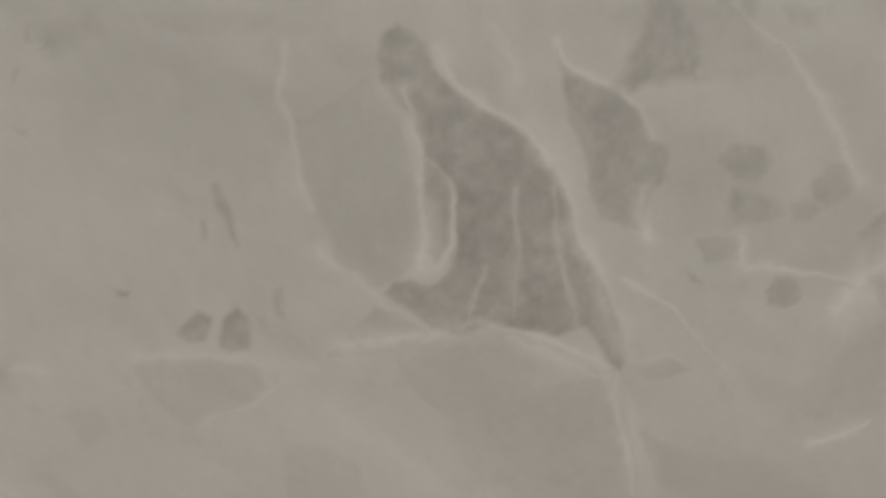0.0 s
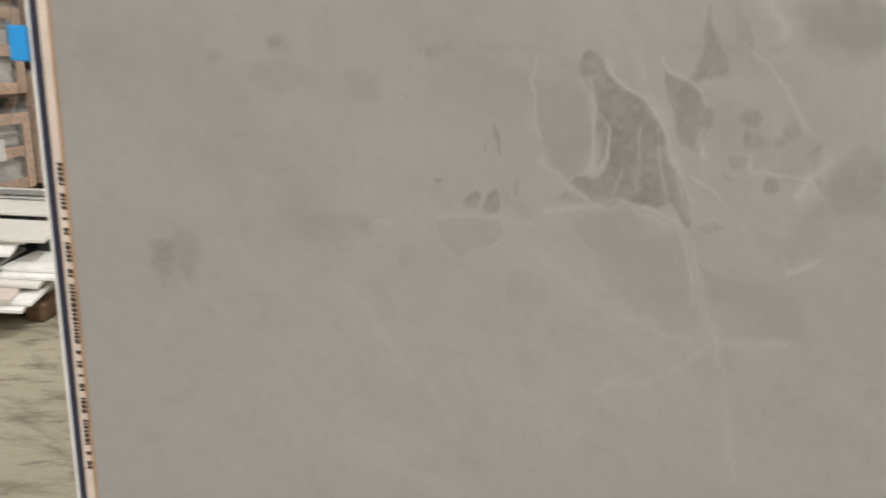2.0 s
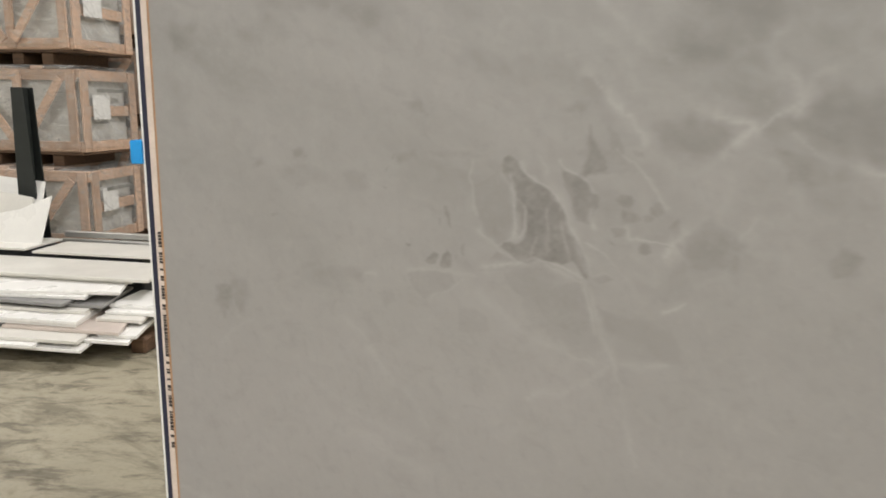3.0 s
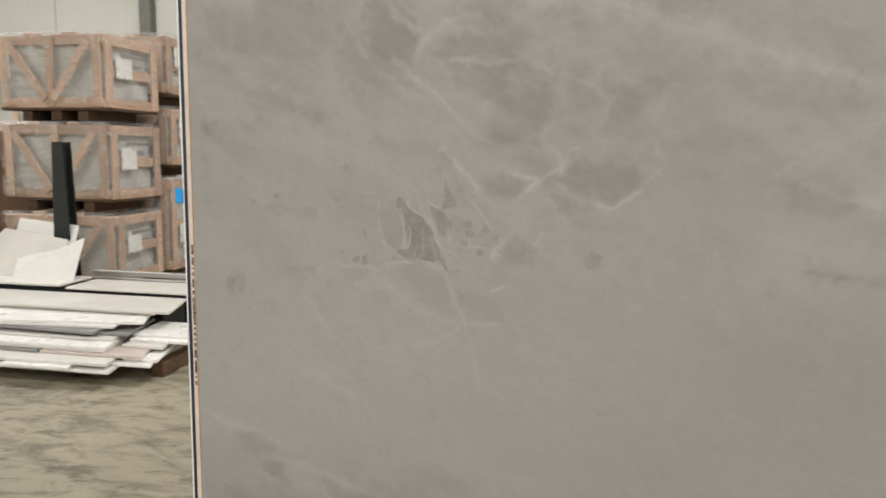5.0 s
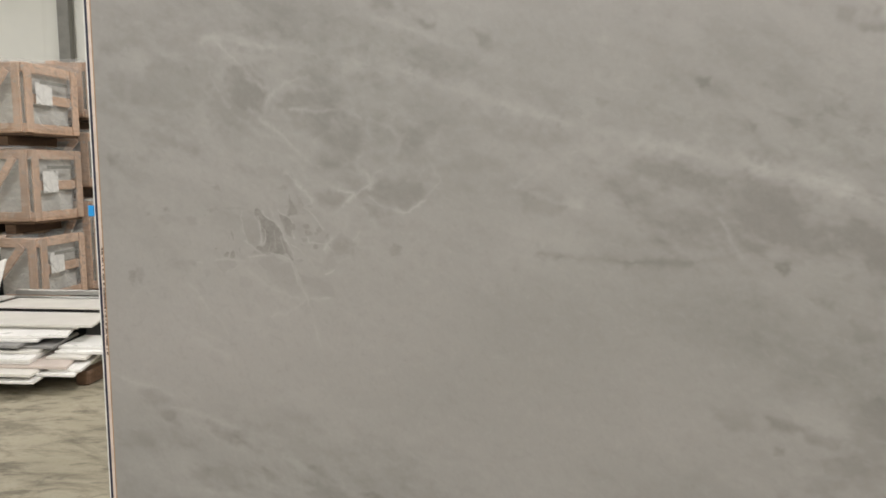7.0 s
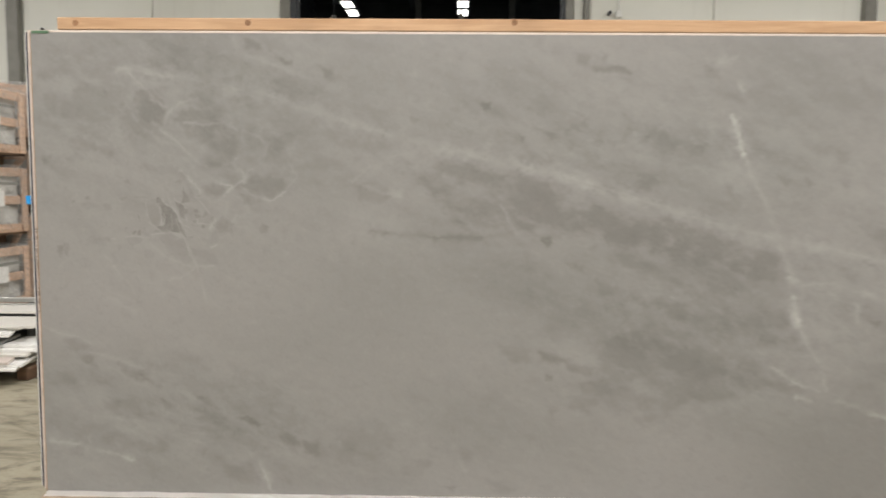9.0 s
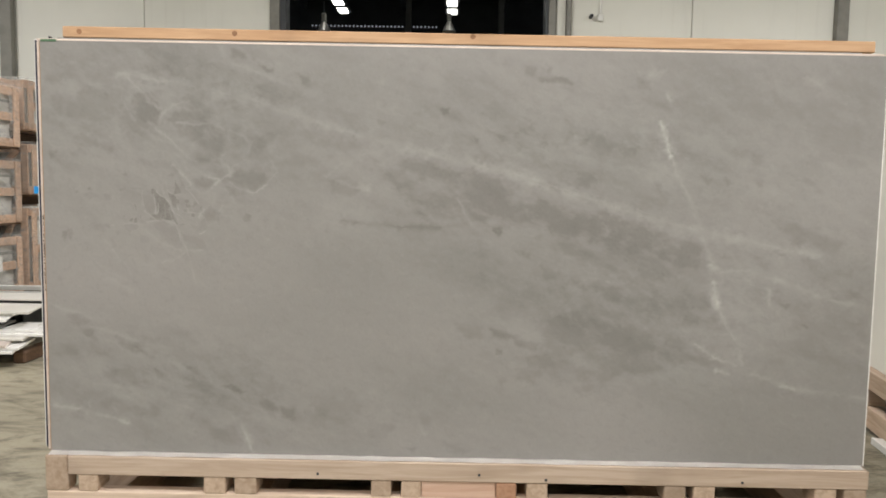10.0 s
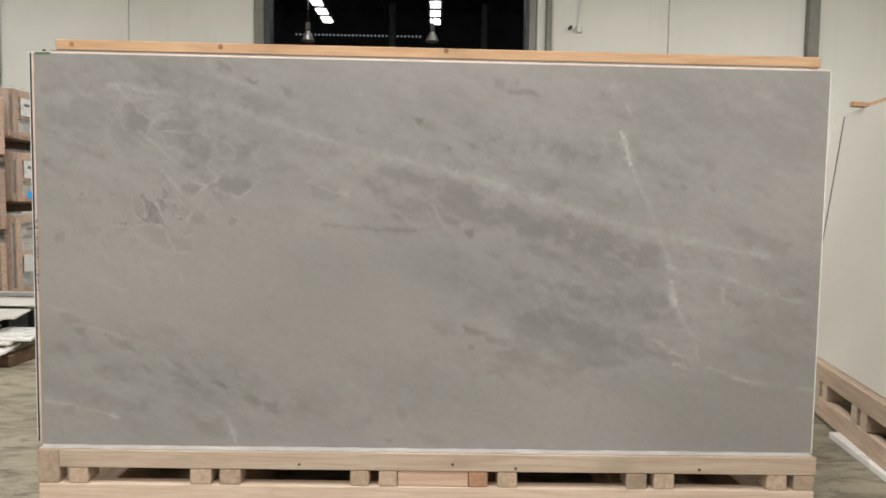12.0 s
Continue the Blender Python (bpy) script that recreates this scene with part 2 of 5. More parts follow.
for x0, x1, y0, y1, nm in ((HALL_X0 - 0.2, HALL_X0, HALL_Y0, 34, "wall_west"), (HALL_X1, HALL_X1 + 0.2, HALL_Y0, 34, "wall_east"), (HALL_X0, HALL_X1, HALL_Y0 - 0.2, HALL_Y0, "wall_south")):
    thing(nm, box_bm(x0, x1, y0, y1, 0, ROOF_Z), WALL, "plain white panel wall of the hall", "wall", kind="structure")
thing("ceiling", box_bm(HALL_X0, HALL_X1, HALL_Y0, WALL_Y + 0.2, ROOF_Z, ROOF_Z + 0.1), GREY_ROOF, "grey sheet metal roof of the hall", "ceiling", kind="structure")

# the dark hall beyond the doorway; its gloom is put into near-black surfaces
thing("wall_far", box_bm(HALL_X0, HALL_X1, 33.8, 34, 0, 11), HALL_GLOOM, "end wall of the hall beyond, coloured near black for its gloom", "wall", kind="structure")
# unseen wall, added to close the step between the two roofs
thing("wall_above", box_bm(HALL_X0, HALL_X1, WALL_Y + 0.25, WALL_Y + 0.35, ROOF_Z + 0.12, 11), HALL_GLOOM, "unseen wall above the doorway, coloured near black", "wall", kind="structure")
thing("ceiling_far", box_bm(HALL_X0, HALL_X1, WALL_Y + 0.2, 34, 11, 11.1), HALL_GLOOM, "roof of the hall beyond, coloured near black for its gloom", "ceiling", kind="structure")

for i in range(3):
    for j in range(3):
        x, y = (-7.5, 1.0, 8.0)[i], (-8.0, -2.5, 5.0)[j]
        bay_lamp(x, y, ROOF_Z - 0.19, 288)
        fixture = holder("bay_lamp", "long white bay lamp under the roof", "ceiling light", "bay lamps", at=pose(x, y, ROOF_Z))
        part("housing", box_bm(-0.78, 0.78, -0.33, 0.33, -0.15, 0, 0.015), STEEL_GREY, fixture)
        part("diffuser", box_bm(-0.75, 0.75, -0.3, 0.3, -0.165, -0.152), LAMP_GLOW, fixture)


# ---- the slab bundle on its timber base ----
SLAB_X0, SLAB_X1, SLAB_Y, SLAB_Z0, SLAB_Z1 = 0.017, 3.21, 0.26, 0.385, 1.978


def value_noise(u, v, scale, seed):
    rng = np.random.RandomState(seed)
    grid = rng.rand(64, 64)
    x, y = u * scale + 7.3, v * scale + 3.1
    i, j = np.floor(x).astype(int), np.floor(y).astype(int)
    fx, fy = x - i, y - j
    fx, fy = fx * fx * (3 - 2 * fx), fy * fy * (3 - 2 * fy)
    g = lambda a, b: grid[a % 64, b % 64]
    return (g(i, j) * (1 - fx) + g(i + 1, j) * fx) * (1 - fy) + (g(i, j + 1) * (1 - fx) + g(i + 1, j + 1) * fx) * fy - 0.5


def lines_of(a, b, lo, hi, fine, coarse):
    """Grid lines from a to b, close together between lo and hi."""
    return np.unique(np.round(np.concatenate((np.arange(a, lo, coarse), np.arange(lo, hi, fine), np.arange(hi, b, coarse), [b])), 5))


GRID_U = lines_of(SLAB_X0, SLAB_X1, 0.25, 0.74, 0.0009, 0.0042)
GRID_V = lines_of(SLAB_Z0, SLAB_Z1, 1.19, 1.465, 0.0009, 0.0042)
UU, VV = np.meshgrid(GRID_U, GRID_V)
TOP_DROP = 0.017
VV = SLAB_Z0 + (VV - SLAB_Z0) * (1 - TOP_DROP / (SLAB_Z1 - SLAB_Z0) * UU / SLAB_X1)
WARP_U, WARP_V = UU.copy(), VV.copy()
for k, (freq, amp) in enumerate(((9, 0.004), (31, 0.0062), (80, 0.0055), (170, 0.0030), (420, 0.0011))):
    WARP_U = WARP_U + amp * value_noise(UU, VV, freq, 10 + k)
    WARP_V = WARP_V + amp * value_noise(UU, VV, freq, 20 + k)
BROAD_U = WARP_U + 0.020 * value_noise(UU, VV, 11, 31) + 0.012 * value_noise(UU, VV, 28, 32) + 0.006 * value_noise(UU, VV, 70, 33)
BROAD_V = WARP_V + 0.020 * value_noise(UU, VV, 11, 41) + 0.012 * value_noise(UU, VV, 28, 42) + 0.006 * value_noise(UU, VV, 70, 43)
GRAINY = 1 + 0.45 * value_noise(UU, VV, 60, 61) + 0.45 * value_noise(UU, VV, 190, 62) + 0.28 * value_noise(UU, VV, 430, 63)
ALONG, ACROSS = 0.94 * UU - 0.34 * VV, 0.34 * UU + 0.94 * VV + 1.0
FLAKES = value_noise(0.45 * ALONG, ACROSS, 19, 64) + 0.8 * value_noise(0.55 * ALONG, ACROSS, 47, 65) + 0.45 * value_noise(0.7 * ALONG, ACROSS, 120, 66)
UNEVEN = 1 + 0.5 * value_noise(UU, VV, 13, 51) + 0.9 * FLAKES
DARK, PALE = np.zeros_like(UU), np.zeros_like(UU)


def window(points, reach):
    xs, zs = [p[0] for p in points], [p[1] for p in points]
    i = np.searchsorted(GRID_U, (min(xs) - reach, max(xs) + reach))
    j = np.searchsorted(GRID_V, (min(zs) - reach, max(zs) + reach))
    return slice(j[0], j[1]), slice(i[0], i[1])


def distance(u, v, points, closed):
    best = np.full(u.shape, 9.0)
    inside = np.zeros(u.shape, bool)
    ends = points[1:] + (points[:1] if closed else ())
    for (ax, ay), (bx, by) in zip(points, ends):
        dx, dy = bx - ax, by - ay
        t = np.clip(((u - ax) * dx + (v - ay) * dy) / (dx * dx + dy * dy + 1e-12), 0, 1)
        best = np.minimum(best, np.hypot(u - ax - t * dx, v - ay - t * dy))
        if closed:
            inside ^= ((ay > v) != (by > v)) & (u < dx * (v - ay) / (dy + 1e-12) + ax)
    return np.where(inside, best, -best) if closed else best


def patch(strength, soft, *points):
    """A dark fragment in the stone with an irregular edge."""
    wide = soft > 0.006
    soft = max(soft, 0.0016)
    w = window(points, 0.05 + 2 * soft)
    u, v = (BROAD_U, BROAD_V) if wide else (WARP_U, WARP_V)
    loose = min(1.0, 0.22 + soft / 0.006)
    inward = distance(UU[w] + loose * (u[w] - UU[w]), VV[w] + loose * (v[w] - VV[w]), points, True)
    if wide:
        inward = inward + 1.1 * soft * FLAKES[w]
    s = np.clip(inward / (2 * soft) + 0.5, 0, 1)
    s = strength * s * s * (3 - 2 * s)
    DARK[w] = np.maximum(DARK[w], s * (np.clip(1.3 * UNEVEN[w], 0.35, 1.6) if wide else np.clip(GRAINY[w], 0.4, 1.5)))


def vein(strength, width, *points, field=None):
    """A pale mineral vein of uneven width."""
    field = PALE if field is None else field
    strength *= 0.95
    width = max(width, 0.0014 if 0.25 < points[0][0] < 0.74 and 1.19 < points[0][1] < 1.46 else 0.0034)
    loose = min(1.0, 0.25 + width / 0.008)
    w = window(points, 0.03 + 4 * width)
    uneven = 1 + 1.5 * value_noise(UU[w], VV[w], 26, 77) + 1.2 * value_noise(UU[w], VV[w], 90, 78)
    d = distance(UU[w] + loose * (0.6 * WARP_U[w] + 0.4 * BROAD_U[w] - UU[w]), VV[w] + loose * (0.6 * WARP_V[w] + 0.4 * BROAD_V[w] - VV[w]), points, False) / (width * np.clip(uneven, 0.25, 2.2))
    fade = np.clip(0.85 + 0.9 * value_noise(UU[w], VV[w], 14, 79) + 0.6 * value_noise(UU[w], VV[w], 45, 80) + 0.35 * FLAKES[w], 0.08, 1.3)
    field[w] = np.maximum(field[w], strength * fade * np.exp(-d ** 1.35))


def streak(strength, width, *points):
    vein(1.45 * strength, width, *points, field=DARK)


# the slab's own fragments and veins
# the broken zone
patch(0.56, 0.0004, (0.428, 1.415), (0.431, 1.422), (0.436, 1.427), (0.440, 1.424), (0.447, 1.419), (0.450, 1.414), (0.456, 1.405), (0.467, 1.398), (0.479, 1.392), (0.485, 1.387), (0.492, 1.381), (0.498, 1.375), (0.502, 1.367), (0.505, 1.359), (0.507, 1.351), (0.510, 1.343), (0.517, 1.334), (0.522, 1.324), (0.526, 1.314), (0.531, 1.304), (0.535, 1.296), (0.531, 1.287), (0.525, 1.293), (0.520, 1.301), (0.514, 1.307), (0.503, 1.303), (0.490, 1.305), (0.476, 1.307), (0.465, 1.304), (0.451, 1.307), (0.441, 1.315), (0.433, 1.322), (0.437, 1.327), (0.445, 1.327), (0.453, 1.323), (0.459, 1.332), (0.460, 1.344), (0.459, 1.356), (0.458, 1.367), (0.453, 1.374), (0.447, 1.378), (0.445, 1.384), (0.440, 1.392), (0.435, 1.399), (0.430, 1.406))
patch(0.45, 0.0009, (0.447, 1.376), (0.453, 1.373), (0.457, 1.367), (0.458, 1.356), (0.458, 1.344), (0.454, 1.333), (0.449, 1.339), (0.447, 1.351), (0.446, 1.365))
patch(0.25, 0.0015, (0.407, 1.293), (0.418, 1.307), (0.428, 1.314), (0.439, 1.312), (0.451, 1.304), (0.446, 1.301), (0.434, 1.294), (0.422, 1.293))
patch(0.2, 0.0011, (0.396, 1.396), (0.404, 1.391), (0.417, 1.401), (0.427, 1.409), (0.430, 1.401), (0.437, 1.391), (0.442, 1.376), (0.445, 1.362), (0.447, 1.344), (0.446, 1.334), (0.437, 1.327), (0.425, 1.324), (0.414, 1.331), (0.410, 1.341), (0.403, 1.355), (0.401, 1.373), (0.400, 1.388))
patch(0.46, 0.0009, (0.494, 1.419), (0.498, 1.411), (0.507, 1.407), (0.518, 1.404), (0.526, 1.398), (0.532, 1.388), (0.537, 1.381), (0.539, 1.373), (0.534, 1.367), (0.533, 1.352), (0.525, 1.351), (0.517, 1.354), (0.511, 1.368), (0.507, 1.381), (0.501, 1.394), (0.498, 1.406))
patch(0.5, 0.0009, (0.366, 1.365), (0.369, 1.366), (0.373, 1.355), (0.374, 1.348), (0.375, 1.340), (0.371, 1.346), (0.367, 1.356))
patch(0.5, 0.0007, (0.360, 1.350), (0.362, 1.349), (0.361, 1.342), (0.360, 1.343))
patch(0.6, 0.0007, (0.321, 1.321), (0.327, 1.320), (0.326, 1.318), (0.322, 1.319))
patch(0.5, 0.0009, (0.347, 1.305), (0.354, 1.312), (0.359, 1.309), (0.356, 1.300), (0.349, 1.297), (0.345, 1.300))
patch(0.55, 0.0009, (0.363, 1.307), (0.370, 1.313), (0.375, 1.310), (0.374, 1.296), (0.366, 1.294), (0.362, 1.298))
patch(0.4, 0.0009, (0.385, 1.323), (0.388, 1.323), (0.390, 1.308), (0.387, 1.311))
patch(0.55, 0.0009, (0.310, 1.416), (0.315, 1.421), (0.313, 1.417))
patch(0.5, 0.0009, (0.307, 1.423), (0.308, 1.423), (0.306, 1.418), (0.305, 1.419))
patch(0.5, 0.0009, (0.298, 1.408), (0.300, 1.409), (0.298, 1.404), (0.297, 1.405))
patch(0.3, 0.0009, (0.379, 1.310), (0.383, 1.311), (0.381, 1.305))
patch(0.42, 0.0020, (0.557, 1.379), (0.562, 1.388), (0.575, 1.386), (0.579, 1.381), (0.574, 1.373), (0.565, 1.374))
patch(0.36, 0.0020, (0.594, 1.372), (0.600, 1.381), (0.609, 1.378), (0.610, 1.367), (0.603, 1.361), (0.596, 1.365))
patch(0.36, 0.0018, (0.553, 1.349), (0.561, 1.351), (0.570, 1.348), (0.569, 1.341), (0.559, 1.339))
patch(0.3, 0.0020, (0.587, 1.363), (0.594, 1.366), (0.602, 1.360), (0.598, 1.355), (0.590, 1.355))
patch(0.42, 0.0015, (0.584, 1.325), (0.587, 1.332), (0.595, 1.331), (0.597, 1.322), (0.592, 1.318), (0.586, 1.319))
patch(0.4, 0.0009, (0.551, 1.336), (0.555, 1.333), (0.560, 1.329), (0.555, 1.330))
patch(0.45, 0.0009, (0.612, 1.330), (0.623, 1.328), (0.617, 1.327))
patch(0.36, 0.0026, (0.616, 1.350), (0.624, 1.362), (0.633, 1.324), (0.624, 1.331))
patch(0.3, 0.0022, (0.574, 1.434), (0.586, 1.434), (0.585, 1.428), (0.577, 1.429))
patch(0.26, 0.0020, (0.515, 1.416), (0.527, 1.420), (0.544, 1.426), (0.544, 1.423), (0.531, 1.418))
patch(0.2, 0.0035, (0.337, 1.424), (0.364, 1.429), (0.398, 1.428), (0.412, 1.426), (0.409, 1.422), (0.377, 1.422), (0.357, 1.419))
patch(0.22, 0.0040, (0.508, 1.432), (0.545, 1.436), (0.561, 1.429), (0.582, 1.416), (0.579, 1.410), (0.548, 1.411), (0.528, 1.415))
patch(0.25, 0.0018, (0.538, 1.290), (0.554, 1.294), (0.560, 1.288), (0.546, 1.284))
patch(0.17, 0.0022, (0.434, 1.290), (0.460, 1.300), (0.483, 1.300), (0.496, 1.289), (0.494, 1.275), (0.475, 1.263), (0.461, 1.260), (0.446, 1.274))
patch(0.2, 0.0022, (0.499, 1.281), (0.522, 1.287), (0.535, 1.259), (0.540, 1.229), (0.528, 1.222), (0.502, 1.228), (0.476, 1.251), (0.473, 1.263))
patch(0.18, 0.0022, (0.323, 1.284), (0.348, 1.292), (0.377, 1.291), (0.380, 1.278), (0.362, 1.260), (0.342, 1.258), (0.328, 1.270))
patch(0.13, 0.0031, (0.385, 1.243), (0.401, 1.249), (0.421, 1.234), (0.425, 1.218), (0.384, 1.217))
patch(0.15, 0.0026, (0.286, 1.258), (0.303, 1.264), (0.311, 1.252), (0.297, 1.243))
patch(0.12, 0.0035, (0.578, 1.294), (0.609, 1.279), (0.620, 1.295), (0.635, 1.317), (0.645, 1.274), (0.620, 1.262), (0.588, 1.278))
vein(0.26, 0.0044, (0.435, 1.400), (0.440, 1.391), (0.445, 1.378), (0.446, 1.362), (0.447, 1.344), (0.449, 1.329))
vein(0.3, 0.0029, (0.449, 1.416), (0.458, 1.405), (0.472, 1.398), (0.485, 1.391), (0.497, 1.379), (0.505, 1.366), (0.509, 1.350), (0.520, 1.334), (0.528, 1.314), (0.535, 1.296))
vein(0.16, 0.0053, (0.473, 1.423), (0.482, 1.402), (0.498, 1.385), (0.508, 1.368), (0.514, 1.348))
vein(0.25, 0.0013, (0.494, 1.420), (0.500, 1.412), (0.509, 1.407), (0.519, 1.406), (0.528, 1.398), (0.534, 1.387))
vein(0.24, 0.0011, (0.457, 1.367), (0.459, 1.356), (0.459, 1.342), (0.454, 1.330))
vein(0.22, 0.0011, (0.498, 1.366), (0.501, 1.345), (0.507, 1.328), (0.513, 1.308))
vein(0.25, 0.0009, (0.467, 1.304), (0.469, 1.317), (0.473, 1.332))
vein(0.2, 0.0009, (0.485, 1.310), (0.486, 1.335), (0.482, 1.366))
vein(0.45, 0.0026, (0.413, 1.298), (0.436, 1.300), (0.455, 1.304), (0.469, 1.307), (0.488, 1.304), (0.507, 1.298), (0.526, 1.291))
vein(0.36, 0.0044, (0.483, 1.302), (0.505, 1.293), (0.526, 1.287))
vein(0.28, 0.0020, (0.530, 1.287), (0.530, 1.276), (0.537, 1.253), (0.546, 1.226))
vein(0.22, 0.0015, (0.532, 1.329), (0.551, 1.318), (0.565, 1.304), (0.579, 1.286))
vein(0.2, 0.0013, (0.538, 1.293), (0.552, 1.297), (0.557, 1.294))
vein(0.25, 0.0018, (0.533, 1.368), (0.535, 1.355), (0.538, 1.348))
vein(0.2, 0.0020, (0.571, 1.347), (0.577, 1.337), (0.598, 1.333), (0.616, 1.331), (0.627, 1.324))
vein(0.2, 0.0020, (0.555, 1.434), (0.561, 1.429), (0.576, 1.421), (0.587, 1.410), (0.606, 1.386), (0.614, 1.371))
vein(0.3, 0.0026, (0.618, 1.257), (0.632, 1.262), (0.640, 1.268))
vein(0.16, 0.0015, (0.395, 1.418), (0.394, 1.398), (0.399, 1.388), (0.400, 1.366), (0.403, 1.355))
vein(0.2, 0.0022, (0.405, 1.338), (0.421, 1.324), (0.437, 1.311), (0.455, 1.304))
vein(0.15, 0.0020, (0.326, 1.289), (0.370, 1.292), (0.403, 1.287))
vein(0.12, 0.0020, (0.352, 1.258), (0.372, 1.267), (0.388, 1.283))
vein(0.25, 0.0013, (0.272, 1.283), (0.284, 1.282))
# the calm field round it
patch(0.3, 0.0047, (0.105, 1.267), (0.122, 1.264), (0.128, 1.244), (0.118, 1.223), (0.109, 1.231), (0.105, 1.251))
patch(0.15, 0.0071, (0.182, 1.277), (0.194, 1.289), (0.229, 1.290), (0.260, 1.289), (0.267, 1.275), (0.231, 1.262), (0.192, 1.266))
patch(0.2, 0.0055, (0.162, 1.401), (0.198, 1.407), (0.226, 1.394), (0.241, 1.384), (0.189, 1.384))
patch(0.18, 0.0047, (0.245, 1.401), (0.270, 1.402), (0.274, 1.385), (0.255, 1.377))
patch(0.5, 0.0020, (0.155, 1.353), (0.162, 1.354), (0.163, 1.350), (0.157, 1.348))
patch(0.42, 0.0016, (0.294, 1.387), (0.299, 1.386), (0.298, 1.384))
patch(0.15, 0.0055, (0.456, 1.268), (0.495, 1.273), (0.536, 1.258), (0.558, 1.212), (0.535, 1.194), (0.492, 1.219), (0.461, 1.248))
patch(0.12, 0.0063, (0.552, 1.258), (0.619, 1.239), (0.639, 1.196), (0.577, 1.191))
vein(0.16, 0.0036, (0.536, 1.278), (0.547, 1.237), (0.563, 1.203), (0.577, 1.159), (0.589, 1.113), (0.602, 1.064))
vein(0.12, 0.0028, (0.469, 1.143), (0.489, 1.152), (0.506, 1.149), (0.526, 1.160), (0.561, 1.186))
vein(0.14, 0.0032, (0.577, 1.191), (0.602, 1.188), (0.627, 1.190))
vein(0.12, 0.0055, (0.273, 1.188), (0.305, 1.153), (0.334, 1.121), (0.356, 1.089))
vein(0.12, 0.0055, (0.213, 1.137), (0.254, 1.110), (0.296, 1.087), (0.339, 1.069))
vein(0.1, 0.0047, (0.238, 1.230), (0.273, 1.197))
vein(0.1, 0.0040, (0.141, 1.260), (0.181, 1.271), (0.221, 1.290), (0.267, 1.291))
vein(0.1, 0.0047, (0.408, 1.267), (0.459, 1.227), (0.510, 1.202), (0.544, 1.190))
vein(0.1, 0.0032, (0.089, 1.179), (0.108, 1.201), (0.129, 1.215))
# the net of healed cracks
patch(0.2, 0.0188, (0.223, 1.838), (0.322, 1.808), (0.346, 1.757), (0.334, 1.689), (0.247, 1.672), (0.132, 1.691), (0.120, 1.749), (0.172, 1.794))
patch(0.3, 0.0082, (0.361, 1.757), (0.394, 1.789), (0.454, 1.777), (0.472, 1.710), (0.455, 1.671), (0.407, 1.677), (0.371, 1.700))
patch(0.22, 0.0153, (0.490, 1.688), (0.536, 1.726), (0.628, 1.709), (0.696, 1.654), (0.725, 1.599), (0.699, 1.555), (0.608, 1.588), (0.549, 1.643))
patch(0.2, 0.0118, (0.560, 1.665), (0.674, 1.665), (0.719, 1.610), (0.700, 1.522), (0.620, 1.532), (0.584, 1.599))
patch(0.22, 0.0106, (0.734, 1.478), (0.767, 1.507), (0.865, 1.492), (0.877, 1.460), (0.825, 1.414), (0.787, 1.408), (0.747, 1.445))
patch(0.23, 0.0071, (0.593, 1.452), (0.621, 1.470), (0.673, 1.466), (0.679, 1.438), (0.634, 1.425), (0.599, 1.435))
patch(0.46, 0.0035, (0.522, 1.462), (0.537, 1.434), (0.550, 1.411), (0.511, 1.404), (0.523, 1.433))
patch(0.3, 0.0035, (0.542, 1.462), (0.558, 1.451), (0.566, 1.423), (0.546, 1.434))
patch(0.3, 0.0059, (0.719, 1.439), (0.753, 1.429), (0.768, 1.401), (0.737, 1.400))
patch(0.26, 0.0059, (0.626, 1.344), (0.658, 1.363), (0.699, 1.336), (0.694, 1.307), (0.642, 1.305))
patch(0.4, 0.0029, (0.565, 1.371), (0.583, 1.366), (0.586, 1.358), (0.565, 1.353))
patch(0.36, 0.0047, (0.784, 1.323), (0.800, 1.337), (0.820, 1.327), (0.812, 1.307), (0.790, 1.301))
patch(0.4, 0.0047, (0.315, 1.480), (0.336, 1.483), (0.343, 1.466), (0.323, 1.469))
patch(0.3, 0.0047, (0.309, 1.423), (0.327, 1.427), (0.331, 1.417), (0.313, 1.414))
patch(0.45, 0.0035, (0.136, 1.413), (0.148, 1.415), (0.151, 1.406), (0.139, 1.402))
patch(0.45, 0.0035, (0.183, 1.423), (0.195, 1.427), (0.199, 1.417), (0.187, 1.413))
patch(0.4, 0.0035, (0.083, 1.258), (0.107, 1.259), (0.103, 1.234), (0.093, 1.214), (0.085, 1.233))
patch(0.3, 0.0047, (0.492, 1.478), (0.522, 1.491), (0.516, 1.473))
patch(0.25, 0.0071, (0.041, 1.499), (0.068, 1.487), (0.060, 1.450), (0.040, 1.450))
patch(0.3, 0.0071, (0.043, 1.566), (0.076, 1.554), (0.082, 1.536), (0.055, 1.529))
patch(0.22, 0.0106, (0.068, 1.773), (0.107, 1.767), (0.099, 1.714), (0.066, 1.715))
patch(0.15, 0.0141, (0.036, 1.821), (0.095, 1.831), (0.122, 1.864), (0.031, 1.867))
patch(0.22, 0.0106, (0.130, 1.614), (0.208, 1.626), (0.233, 1.585), (0.155, 1.573))
patch(0.18, 0.0141, (0.807, 1.600), (0.859, 1.643), (0.922, 1.637), (0.913, 1.600), (0.851, 1.568))
patch(0.22, 0.0106, (0.842, 1.800), (0.884, 1.794), (0.916, 1.768), (0.875, 1.758))
patch(0.2, 0.0141, (1.112, 1.653), (1.189, 1.642), (1.231, 1.592), (1.155, 1.581))
patch(0.22, 0.0141, (1.261, 1.562), (1.371, 1.544), (1.375, 1.494), (1.294, 1.502))
patch(0.12, 0.0141, (0.916, 1.526), (1.047, 1.570), (1.147, 1.561), (1.120, 1.519), (1.000, 1.506))
